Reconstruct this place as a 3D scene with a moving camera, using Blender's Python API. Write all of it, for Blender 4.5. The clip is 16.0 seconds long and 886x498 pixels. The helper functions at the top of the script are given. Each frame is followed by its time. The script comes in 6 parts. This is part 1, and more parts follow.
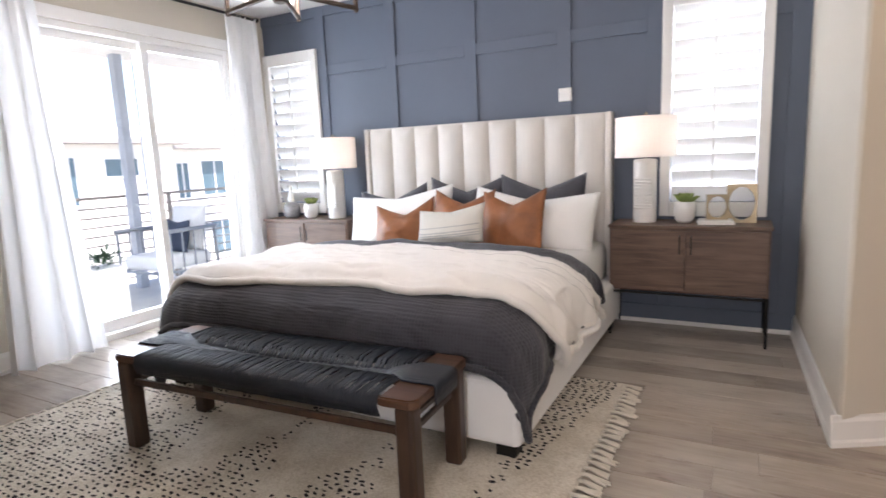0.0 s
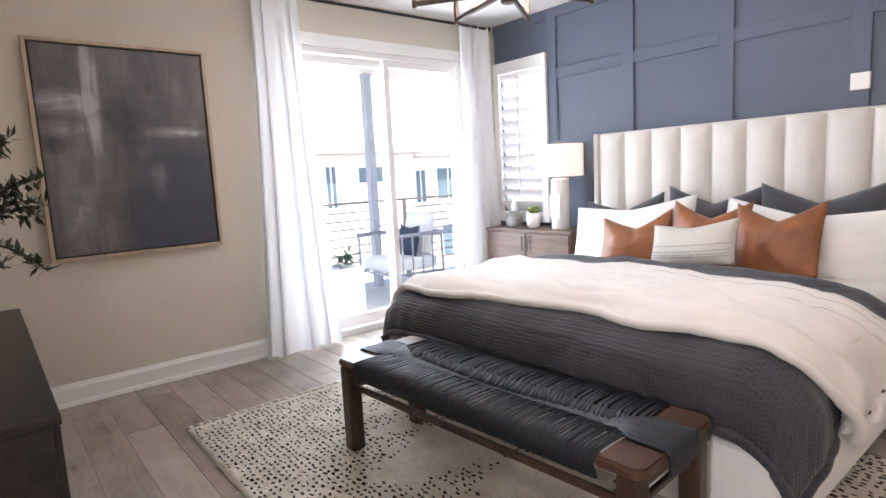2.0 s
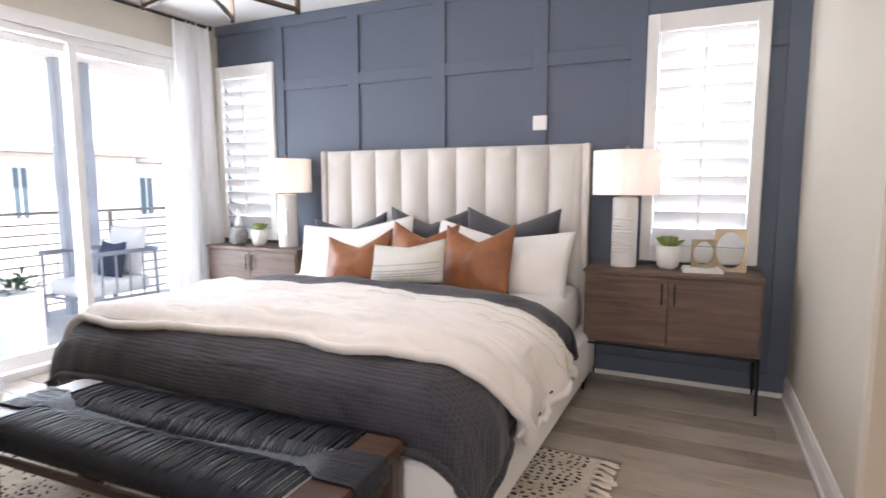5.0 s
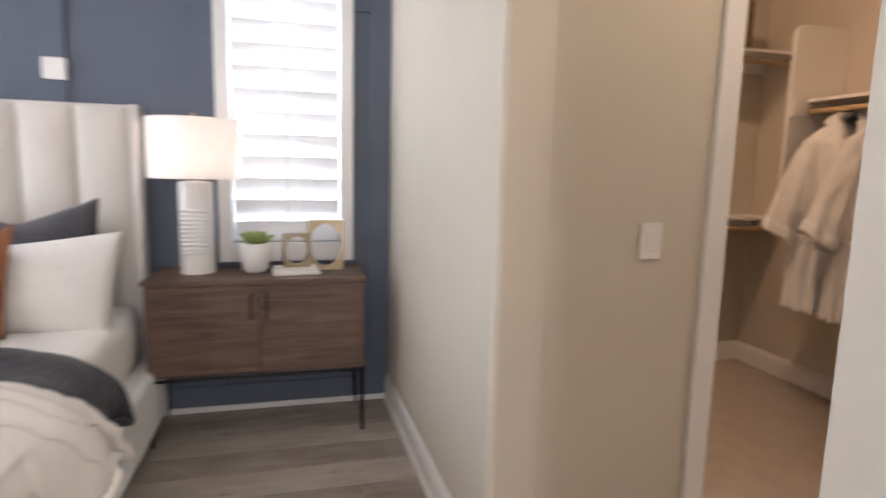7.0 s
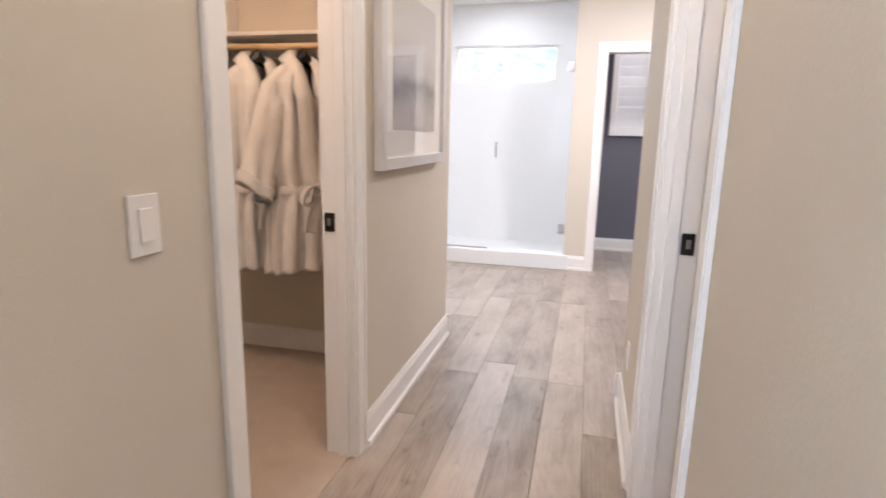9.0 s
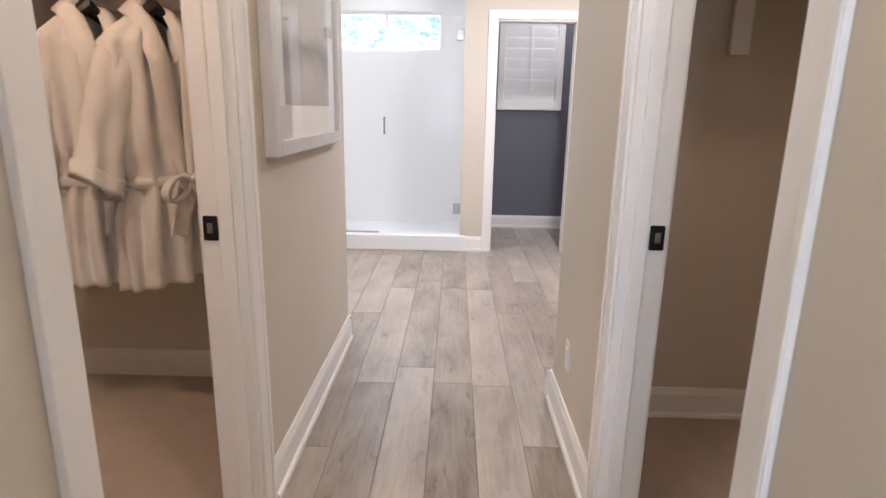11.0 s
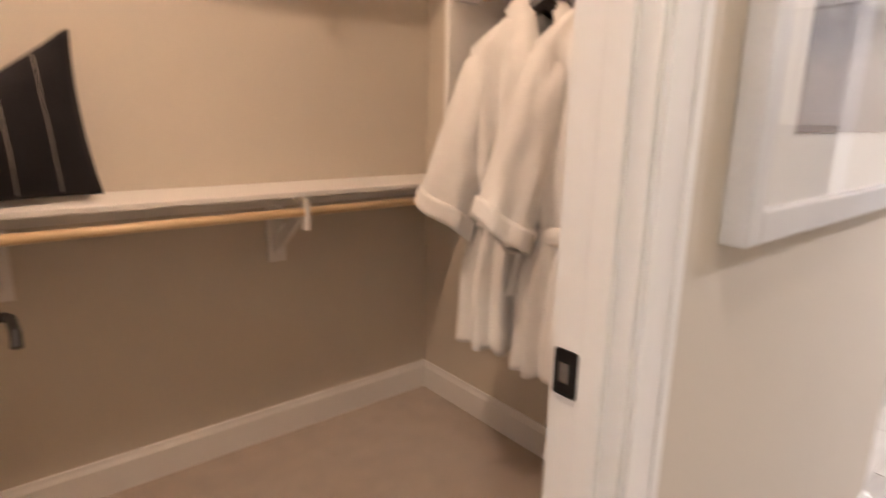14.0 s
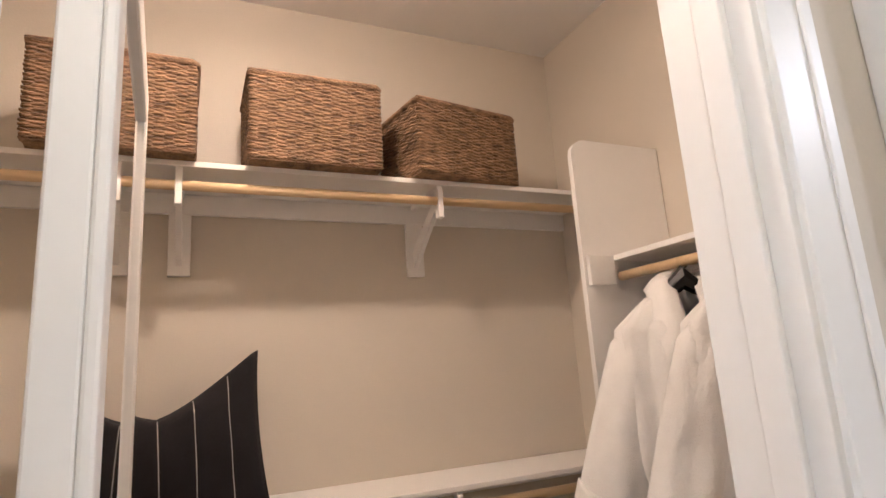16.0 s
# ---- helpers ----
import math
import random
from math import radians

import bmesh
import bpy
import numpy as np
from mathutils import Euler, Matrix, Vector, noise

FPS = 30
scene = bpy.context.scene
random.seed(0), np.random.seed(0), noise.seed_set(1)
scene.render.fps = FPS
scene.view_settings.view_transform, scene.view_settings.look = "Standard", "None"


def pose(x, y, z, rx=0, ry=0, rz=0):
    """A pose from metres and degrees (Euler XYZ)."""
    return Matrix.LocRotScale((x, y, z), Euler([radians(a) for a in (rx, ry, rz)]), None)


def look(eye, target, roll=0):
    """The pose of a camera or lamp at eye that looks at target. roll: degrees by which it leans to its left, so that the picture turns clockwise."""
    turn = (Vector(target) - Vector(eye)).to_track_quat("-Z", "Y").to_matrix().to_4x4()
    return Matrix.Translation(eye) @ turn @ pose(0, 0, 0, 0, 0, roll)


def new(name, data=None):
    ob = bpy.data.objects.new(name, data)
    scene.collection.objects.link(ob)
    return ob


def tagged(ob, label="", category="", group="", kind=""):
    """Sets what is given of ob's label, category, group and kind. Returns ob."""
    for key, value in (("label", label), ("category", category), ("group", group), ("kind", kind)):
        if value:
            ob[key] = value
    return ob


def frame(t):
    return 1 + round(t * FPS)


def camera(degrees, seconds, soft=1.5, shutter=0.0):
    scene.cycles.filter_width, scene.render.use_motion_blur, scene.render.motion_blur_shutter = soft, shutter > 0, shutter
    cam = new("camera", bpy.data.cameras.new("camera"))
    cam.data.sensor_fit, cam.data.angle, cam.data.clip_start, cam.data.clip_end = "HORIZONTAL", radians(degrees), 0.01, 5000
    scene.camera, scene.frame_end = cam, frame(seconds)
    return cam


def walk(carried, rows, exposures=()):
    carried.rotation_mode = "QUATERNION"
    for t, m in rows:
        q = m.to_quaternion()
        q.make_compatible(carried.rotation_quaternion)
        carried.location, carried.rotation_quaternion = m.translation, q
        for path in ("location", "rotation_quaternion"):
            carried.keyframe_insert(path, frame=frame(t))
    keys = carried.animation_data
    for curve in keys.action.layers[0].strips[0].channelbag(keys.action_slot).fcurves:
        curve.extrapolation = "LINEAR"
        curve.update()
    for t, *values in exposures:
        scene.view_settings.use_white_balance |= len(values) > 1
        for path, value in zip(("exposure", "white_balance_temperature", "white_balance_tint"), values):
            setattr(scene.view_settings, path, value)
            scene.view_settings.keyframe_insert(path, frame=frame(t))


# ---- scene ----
cam = camera(76.5, 16.0, 1.5, 0.5)
PATH = [
    (0, (1.003, 0.807, 1.283), (0.072, 2.549, 0.968), -2.4),
    (0.5, (0.943, 0.887, 1.289), (-0.149, 2.534, 0.978), -3.1),
    (1, (0.897, 0.939, 1.301), (-0.373, 2.454, 0.997), -3.5),
    (1.5, (0.866, 0.991, 1.308), (-0.571, 2.353, 1.029), -3.4),
    (2, (0.841, 1.033, 1.307), (-0.695, 2.287, 1.046), -3.0),
    (2.5, (0.838, 1.055, 1.308), (-0.724, 2.279, 1.052), -2.9),
    (3, (0.865, 1.074, 1.318), (-0.609, 2.402, 1.064), -2.5),
    (3.5, (0.92, 1.093, 1.332), (-0.371, 2.597, 1.065), -1.8),
    (6, (0.878, 1.608, 1.296), (0.47, 3.552, 1.054), -0.0),
    (6.5, (0.867, 1.858, 1.302), (0.859, 3.838, 1.021), 0.1),
    (7, (0.863, 2.096, 1.307), (1.367, 4.011, 1.029), 1.4),
    (7.5, (0.915, 2.318, 1.299), (1.949, 4.007, 1.02), 2.6),
    (8, (0.937, 2.549, 1.31), (2.476, 3.784, 0.983), -1.2),
    (8.5, (0.991, 2.727, 1.292), (2.77, 3.567, 0.932), 0.2),
    (9, (1.084, 2.863, 1.278), (2.985, 3.339, 0.878), 1.2),
    (9.5, (1.161, 2.965, 1.283), (3.097, 3.224, 0.855), 1.5),
    (12, (1.801, 3.151, 1.275), (3.742, 3.168, 0.791), 1.0),
    (12.5, (2.017, 3.192, 1.269), (3.954, 3.243, 0.776), 0.8),
    (13, (2.183, 3.22, 1.282), (4.093, 3.56, 0.796), 1.2),
    (13.5, (2.312, 3.269, 1.286), (3.966, 4.293, 0.82), 2.0),
    (14, (2.373, 3.312, 1.302), (3.606, 4.820, 0.847), 1.1),
    (14.5, (2.407, 3.342, 1.323), (3.346, 5.086, 1.045), -1.1),
    (15, (2.418, 3.347, 1.385), (3.275, 5.154, 1.390), -3.2),
    (15.5, (2.414, 3.321, 1.412), (3.231, 5.117, 1.739), -5.1),
    (16, (2.414, 3.304, 1.436), (3.217, 5.090, 1.840), -3.8),
]
walk(cam, [(t, look(eye, target, roll)) for t, eye, target, roll in PATH],
     [(0.0, 2.13, 6450, 17), (1.5, 2.2, 6480, 18), (3.5, 2.3, 6450, 19), (6.0, 2.1, 6550, 17), (7.0, 2.15, 6450, 17), (7.5, 2.15, 6350, 17), (8.0, 2.35, 6150, 16), (8.5, 2.55, 6050, 15), (9.0, 2.7, 5900, 15), (9.5, 2.65, 5900, 15),
      (12.0, 2.45, 5800, 13), (12.5, 2.58, 5700, 12), (13.0, 2.6, 5780, 11), (13.5, 2.62, 5800, 12), (14.0, 2.88, 6050, 15), (14.5, 3.3, 5900, 13), (15.0, 3.35, 5650, 12), (15.5, 3.15, 5400, 10), (16.0, 2.86, 5250, 9)])

# ---- world, sun, lamps ----
world = bpy.data.worlds.new("world")
scene.world = world
world.use_nodes = True
wn = world.node_tree
sky = wn.nodes.new("ShaderNodeTexSky")
sky.sky_type = "NISHITA"
sky.sun_disc = False
sky.sun_elevation = radians(48)
sky.sun_rotation = radians(147)
bg = wn.nodes["Background"]
bg.inputs["Strength"].default_value = 0.11
wn.links.new(sky.outputs["Color"], bg.inputs["Color"])


def lamp(name, kind, m, power, colour=(1, 1, 1), size=0.1, size_y=None, spread=None):
    """A lamp of the place; power in watts, or the sun's strength."""
    data = bpy.data.lights.new(name, kind)
    data.energy, data.color = power, colour
    if kind == "SUN":
        data.angle = radians(0.6)
    elif kind == "AREA":
        data.size = size
        if size_y:
            data.shape, data.size_y = "RECTANGLE", size_y
        if spread:
            data.spread = radians(spread)
    else:
        data.shadow_soft_size = size
    ob = new(name, data)
    ob.matrix_world = m
    return ob


WARM = (1.0, 0.69, 0.46)
SOFT = (1.0, 0.92, 0.89)
DAY = (0.80, 0.91, 1.0)
lamp("sun", "SUN", look((9, -14, 18.5), (0, 0, 0)), 3.2, (1.0, 0.95, 0.87))
# daylight through the glass door and the windows
lamp("door_daylight", "AREA", look((-3.52, 3.9, 1.25), (0, 3.6, 0.9)), 25, DAY, 1.6, 2.2)
lamp("window_daylight", "AREA", look((0.82, 5.48, 1.6), (0.82, 3.0, 1.3)), 16, DAY, 0.5, 1.3)
lamp("window_daylight", "AREA", look((-2.95, 5.48, 1.6), (-2.95, 3.0, 1.3)), 5, DAY, 0.5, 1.3)
lamp("shower_daylight", "AREA", look((7.98, 3.84, 2.08), (6.0, 3.7, 1.2)), 1.5, DAY, 1.1, 0.35)
DOWN = ((5.3, 2.2, 8.5), (5.4, 4.2, 5.6), (7.15, 3.85, 1.0), (7.2, 2.1, 1.8), (2.4, 3.14, 2.2))
for x, y, w in DOWN:
    lamp("downlight_lamp", "AREA", look((x, y, 2.705), (x, y + 0.001, 0)), w, (1.0, 0.80, 0.58) if x < 3 else SOFT if y < 3.2 else (1.0, 0.96, 0.92), 0.14)
# added overhead fill, no fixture: stands in for unseen light by the entry
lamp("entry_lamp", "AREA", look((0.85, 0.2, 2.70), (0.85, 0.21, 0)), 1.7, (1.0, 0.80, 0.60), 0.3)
# unseen fill added in the entry hall to brighten the bed's foot
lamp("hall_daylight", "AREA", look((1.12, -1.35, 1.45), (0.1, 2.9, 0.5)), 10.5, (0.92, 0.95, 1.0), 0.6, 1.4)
lamp("closet_lamp", "POINT", pose(2.56, 4.42, 2.79), 2.35, WARM, 0.05)
lamp("closet_lamp", "AREA", look((2.56, 4.42, 2.73), (2.56, 4.421, 0)), 2.25, WARM, 0.10)
lamp("closet_lamp", "POINT", pose(2.75, 1.9, 2.62), 2.0, WARM, 0.08)

# ---- materials ----


def nodes_of(name):
    m = bpy.data.materials.new(name)
    m.use_nodes = True
    return m, m.node_tree.nodes, m.node_tree.links, m.node_tree.nodes["Principled BSDF"]


def add(n, kind, **values):
    node = n.new(kind)
    for key, value in values.items():
        node.inputs[key].default_value = value
    return node


def coords(n, l, stretch=(1, 1, 1), space="Object"):
    t = n.new("ShaderNodeTexCoord")
    mp = add(n, "ShaderNodeMapping", Scale=stretch)
    l.new(t.outputs[space], mp.inputs["Vector"])
    return mp.outputs["Vector"]


def shade(c, f):
    return (min(1, c[0] * f), min(1, c[1] * f), min(1, c[2] * f), 1)


def paint(name, colour, rough=0.6, var=0.06, scale=3.0, bump=0.05, grain=90.0, metal=0.0, stretch=(1, 1, 1), sheen=0.0, coat=0.0, transmit=0.0):
    """A surface with broad tonal drift, fine grain and relief."""
    m, n, l, p = nodes_of(name)
    v = coords(n, l, stretch)
    broad = add(n, "ShaderNodeTexNoise", Scale=scale, Detail=4.0)
    fine = add(n, "ShaderNodeTexNoise", Scale=grain, Detail=3.0)
    for t in (broad, fine):
        l.new(v, t.inputs["Vector"])
    mixf = add(n, "ShaderNodeMath")
    mixf.operation = "MULTIPLY_ADD"
    l.new(fine.outputs["Fac"], mixf.inputs[0])
    mixf.inputs[1].default_value = 0.4
    l.new(broad.outputs["Fac"], mixf.inputs[2])
    ramp = n.new("ShaderNodeValToRGB")
    ramp.color_ramp.elements[0].position, ramp.color_ramp.elements[1].position = 0.45, 0.95
    ramp.color_ramp.elements[0].color = shade(colour, 1 - var)
    ramp.color_ramp.elements[1].color = shade(colour, 1 + var)
    l.new(mixf.outputs[0], ramp.inputs["Fac"])
    l.new(ramp.outputs["Color"], p.inputs["Base Color"])
    b = add(n, "ShaderNodeBump", Strength=bump, Distance=0.01)
    l.new(fine.outputs["Fac"], b.inputs["Height"])
    l.new(b.outputs["Normal"], p.inputs["Normal"])
    p.inputs["Roughness"].default_value, p.inputs["Metallic"].default_value = rough, metal
    p.inputs["Sheen Weight"].default_value, p.inputs["Coat Weight"].default_value = sheen, coat
    p.inputs["Transmission Weight"].default_value = transmit
    return m


def wood(name, dark, light, rough=0.45, along=0, fine=1.0, vary=0.0):
    """Wood with grain along one axis of the object; vary: how far whole pieces differ."""
    m, n, l, p = nodes_of(name)
    st = [14.0 * fine] * 3
    st[along] = 1.1 * fine
    t = n.new("ShaderNodeTexCoord")
    info = n.new("ShaderNodeObjectInfo")
    off = add(n, "ShaderNodeVectorMath")
    off.operation = "ADD"
    l.new(t.outputs["Object"], off.inputs[0])
    scaled = add(n, "ShaderNodeMath")
    scaled.operation = "MULTIPLY"
    scaled.inputs[1].default_value = 37.0
    l.new(info.outputs["Random"], scaled.inputs[0])
    l.new(scaled.outputs[0], off.inputs[1])
    mp = add(n, "ShaderNodeMapping", Scale=st)
    l.new(off.outputs[0], mp.inputs["Vector"])
    grain = add(n, "ShaderNodeTexNoise", Scale=1.6, Detail=7.0, Roughness=0.62, Distortion=0.8)
    l.new(mp.outputs["Vector"], grain.inputs["Vector"])
    knots = add(n, "ShaderNodeTexNoise", Scale=2.4, Detail=2.0)
    l.new(off.outputs[0], knots.inputs["Vector"])
    mx = add(n, "ShaderNodeMath")
    mx.operation = "MULTIPLY_ADD"
    l.new(knots.outputs["Fac"], mx.inputs[0])
    mx.inputs[1].default_value = 0.45
    l.new(grain.outputs["Fac"], mx.inputs[2])
    ramp = n.new("ShaderNodeValToRGB")
    ramp.color_ramp.elements[0].position, ramp.color_ramp.elements[1].position = 0.5, 0.92
    ramp.color_ramp.elements[0].color, ramp.color_ramp.elements[1].color = (*dark, 1), (*light, 1)
    l.new(mx.outputs[0], ramp.inputs["Fac"])
    hsv = n.new("ShaderNodeHueSaturation")
    l.new(ramp.outputs["Color"], hsv.inputs["Color"])
    span = n.new("ShaderNodeMapRange")
    span.inputs["To Min"].default_value, span.inputs["To Max"].default_value = 1 - vary, 1 + vary
    l.new(info.outputs["Random"], span.inputs["Value"])
    l.new(span.outputs["Result"], hsv.inputs["Value"])
    l.new(hsv.outputs["Color"], p.inputs["Base Color"])
    b = add(n, "ShaderNodeBump", Strength=0.12, Distance=0.004)
    l.new(grain.outputs["Fac"], b.inputs["Height"])
    l.new(b.outputs["Normal"], p.inputs["Normal"])
    p.inputs["Roughness"].default_value = rough
    return m


def woven(name, colour, pitch=0.006, var=0.12, rough=0.9, depth=0.4, sheen=0.2, stretch=(1, 1, 1)):
    """A cloth of crossing threads; the shade of broad creases is only put into its colour."""
    m, n, l, p = nodes_of(name)
    v = coords(n, l, stretch)
    heights = []
    for axis in ("X", "Y"):
        w = add(n, "ShaderNodeTexWave", Scale=0.3183 / pitch, Distortion=0.25, Detail=1.0)
        w.bands_direction = axis
        l.new(v, w.inputs["Vector"])
        heights.append(w)
    mul = n.new("ShaderNodeMath")
    mul.operation = "MULTIPLY"
    l.new(heights[0].outputs["Fac"], mul.inputs[0])
    l.new(heights[1].outputs["Fac"], mul.inputs[1])
    broad = add(n, "ShaderNodeTexNoise", Scale=6.0, Detail=4.0)
    l.new(v, broad.inputs["Vector"])
    mx = n.new("ShaderNodeMath")
    mx.operation = "MULTIPLY_ADD"
    l.new(mul.outputs[0], mx.inputs[0])
    mx.inputs[1].default_value = 0.5
    l.new(broad.outputs["Fac"], mx.inputs[2])
    ramp = n.new("ShaderNodeValToRGB")
    ramp.color_ramp.elements[0].position, ramp.color_ramp.elements[1].position = 0.35, 1.0
    ramp.color_ramp.elements[0].color = shade(colour, 1 - var)
    ramp.color_ramp.elements[1].color = shade(colour, 1 + var)
    l.new(mx.outputs[0], ramp.inputs["Fac"])
    l.new(ramp.outputs["Color"], p.inputs["Base Color"])
    b = add(n, "ShaderNodeBump", Strength=depth, Distance=0.004)
    l.new(mul.outputs[0], b.inputs["Height"])
    l.new(b.outputs["Normal"], p.inputs["Normal"])
    p.inputs["Roughness"].default_value, p.inputs["Sheen Weight"].default_value = rough, sheen
    return m


def glass(name, tint=(1, 1, 1, 1), rough=0.0, base=0.02):
    """A thin pane: mostly clear, with a mirror gloss that grows at low angles."""
    m, n, l, p = nodes_of(name)
    n.remove(p)
    out = n["Material Output"]
    tr = add(n, "ShaderNodeBsdfTransparent", Color=tint)
    gl = add(n, "ShaderNodeBsdfGlossy", Roughness=rough)
    lw = add(n, "ShaderNodeLayerWeight", Blend=0.5)
    pw = n.new("ShaderNodeMath")
    pw.operation = "POWER"
    pw.inputs[1].default_value = 4.0
    l.new(lw.outputs["Facing"], pw.inputs[0])
    ma = n.new("ShaderNodeMath")
    ma.operation = "MULTIPLY_ADD"
    ma.inputs[1].default_value, ma.inputs[2].default_value = 0.55, base
    l.new(pw.outputs[0], ma.inputs[0])
    mx = n.new("ShaderNodeMixShader")
    l.new(ma.outputs[0], mx.inputs[0])
    l.new(tr.outputs[0], mx.inputs[1])
    l.new(gl.outputs[0], mx.inputs[2])
    l.new(mx.outputs[0], out.inputs["Surface"])
    return m


def glow(name, colour, strength):
    m, n, l, p = nodes_of(name)
    p.inputs["Base Color"].default_value = (*colour, 1)
    p.inputs["Emission Color"].default_value = (*colour, 1)
    p.inputs["Emission Strength"].default_value = strength
    return m


def translucent(name, colour, thin=0.35, rough=0.9, emit=0.0):
    """Thin cloth that lets some light through."""
    m, n, l, p = nodes_of(name)
    out = n["Material Output"]
    v = coords(n, l)
    fine = add(n, "ShaderNodeTexNoise", Scale=220.0, Detail=2.0)
    l.new(v, fine.inputs["Vector"])
    b = add(n, "ShaderNodeBump", Strength=0.15, Distance=0.003)
    l.new(fine.outputs["Fac"], b.inputs["Height"])
    l.new(b.outputs["Normal"], p.inputs["Normal"])
    p.inputs["Base Color"].default_value = (*colour, 1)
    p.inputs["Roughness"].default_value = rough
    t = add(n, "ShaderNodeBsdfTranslucent", Color=(*colour, 1))
    mx = add(n, "ShaderNodeMixShader", Fac=thin)
    l.new(p.outputs[0], mx.inputs[1])
    l.new(t.outputs[0], mx.inputs[2])
    l.new(mx.outputs[0], out.inputs["Surface"])
    return m


WALL = paint("greige_wall_paint", (0.615, 0.557, 0.470), 0.75, 0.03, 1.2, 0.06, 160)
WHITE = paint("white_trim_paint", (0.82, 0.80, 0.77), 0.4, 0.02, 2.0, 0.02, 60)
CEIL = paint("white_ceiling_paint", (0.80, 0.78, 0.75), 0.85, 0.02, 1.5, 0.10, 120)
BLUE = paint("slate_blue_wall_paint", (0.106, 0.128, 0.172), 0.6, 0.06, 1.5, 0.05, 130)
WCGREY = paint("charcoal_wall_paint", (0.14, 0.14, 0.17), 0.65, 0.05, 1.5, 0.05, 130)
def plank_wood(name):
    """Grey-brown boards: each with its own tone, arched grain, fine streaks and a few knots."""
    m, n, l, p = nodes_of(name)
    t = n.new("ShaderNodeTexCoord")
    info = n.new("ShaderNodeObjectInfo")

    def calc(op, a, b, c=None):
        k = n.new("ShaderNodeMath")
        k.operation = op
        for i_, q in enumerate((a, b, c)):
            if isinstance(q, (int, float)):
                k.inputs[i_].default_value = q
            elif q is not None:
                l.new(q, k.inputs[i_])
        return k.outputs[0]
    shift = n.new("ShaderNodeCombineXYZ")
    l.new(calc("MULTIPLY", info.outputs["Random"], 53.0), shift.inputs["X"])
    l.new(calc("MULTIPLY", info.outputs["Random"], 17.0), shift.inputs["Y"])
    off = n.new("ShaderNodeVectorMath")
    off.operation = "ADD"
    l.new(t.outputs["Object"], off.inputs[0])
    l.new(shift.outputs[0], off.inputs[1])

    def noise_of(stretch, scale, detail, rough, dist=0.0):
        mp = add(n, "ShaderNodeMapping", Scale=stretch)
        l.new(off.outputs[0], mp.inputs["Vector"])
        k = add(n, "ShaderNodeTexNoise", Scale=scale, Detail=detail, Roughness=rough, Distortion=dist)
        l.new(mp.outputs["Vector"], k.inputs["Vector"])
        return k.outputs["Fac"]
    arch = noise_of((0.9, 6.0, 1), 1.3, 3.0, 0.5, 0.5)
    rings = calc("PINGPONG", calc("MULTIPLY", arch, 9.0), 0.5)
    streak = noise_of((2.2, 60.0, 1), 1.0, 5.0, 0.65, 0.3)
    cloud = noise_of((1.2, 3.0, 1), 2.2, 4.0, 0.55)
    blot = noise_of((3.0, 9.0, 1), 1.6, 3.0, 0.6, 0.4)
    tone = calc("MULTIPLY_ADD", streak, 0.32, calc("MULTIPLY_ADD", cloud, 0.75, calc("MULTIPLY", rings, 0.16)))
    tone = calc("SUBTRACT", tone, calc("MULTIPLY", calc("MAXIMUM", calc("SUBTRACT", blot, 0.62), 0.0), 2.2))
    tone = calc("ADD", tone, calc("MULTIPLY", calc("SUBTRACT", info.outputs["Random"], 0.5), 0.32))
    ramp = n.new("ShaderNodeValToRGB")
    cr_ = ramp.color_ramp
    cr_.elements[0].position, cr_.elements[0].color = 0.22, (0.155, 0.124, 0.098, 1)
    cr_.elements[1].position, cr_.elements[1].color = 0.82, (0.46, 0.405, 0.345, 1)
    cr_.elements.new(0.42).color = (0.27, 0.224, 0.182, 1)
    cr_.elements.new(0.60).color = (0.365, 0.313, 0.262, 1)
    l.new(tone, ramp.inputs["Fac"])
    l.new(ramp.outputs["Color"], p.inputs["Base Color"])
    b = add(n, "ShaderNodeBump", Strength=0.10, Distance=0.004)
    l.new(streak, b.inputs["Height"])
    l.new(b.outputs["Normal"], p.inputs["Normal"])
    p.inputs["Roughness"].default_value = 0.28
    return m


PLANK = plank_wood("grey_brown_plank")
JOINT = paint("plank_joint", (0.195, 0.165, 0.138), 0.8)
CARPET = paint("beige_carpet", (0.50, 0.40, 0.31), 0.95, 0.10, 9, 0.8, 320, sheen=0.3)
UPHOL = woven("cream_upholstery", (0.72, 0.68, 0.63), 0.004, 0.05, 0.9, 0.25)
BASECLOTH = woven("white_bed_base_cloth", (0.84, 0.83, 0.82), 0.004, 0.03, 0.85, 0.2)
SHEET = woven("white_sheet_cotton", (0.86, 0.84, 0.81), 0.003, 0.03, 0.85, 0.12)
LINEN = woven("cream_linen", (0.84, 0.805, 0.76), 0.003, 0.05, 0.85, 0.15)
WAFFLE, wfn, wfl, wfp = nodes_of("charcoal_waffle_cotton")
wfv = coords(wfn, wfl)
wfc = add(wfn, "ShaderNodeTexVoronoi", Scale=62.0, Randomness=0.15)
wfl.new(wfv, wfc.inputs["Vector"])
wfb = add(wfn, "ShaderNodeTexNoise", Scale=6.0, Detail=4.0)
wfl.new(wfv, wfb.inputs["Vector"])
wfm = wfn.new("ShaderNodeMath")
wfm.operation = "MULTIPLY_ADD"
wfl.new(wfc.outputs["Distance"], wfm.inputs[0])
wfm.inputs[1].default_value = 0.75
wfl.new(wfb.outputs["Fac"], wfm.inputs[2])
wfr = wfn.new("ShaderNodeValToRGB")
wfr.color_ramp.elements[0].position, wfr.color_ramp.elements[0].color = 0.42, (0.016, 0.016, 0.021, 1)
wfr.color_ramp.elements[1].position, wfr.color_ramp.elements[1].color = 1.05 - 0.1, (0.050, 0.049, 0.060, 1)
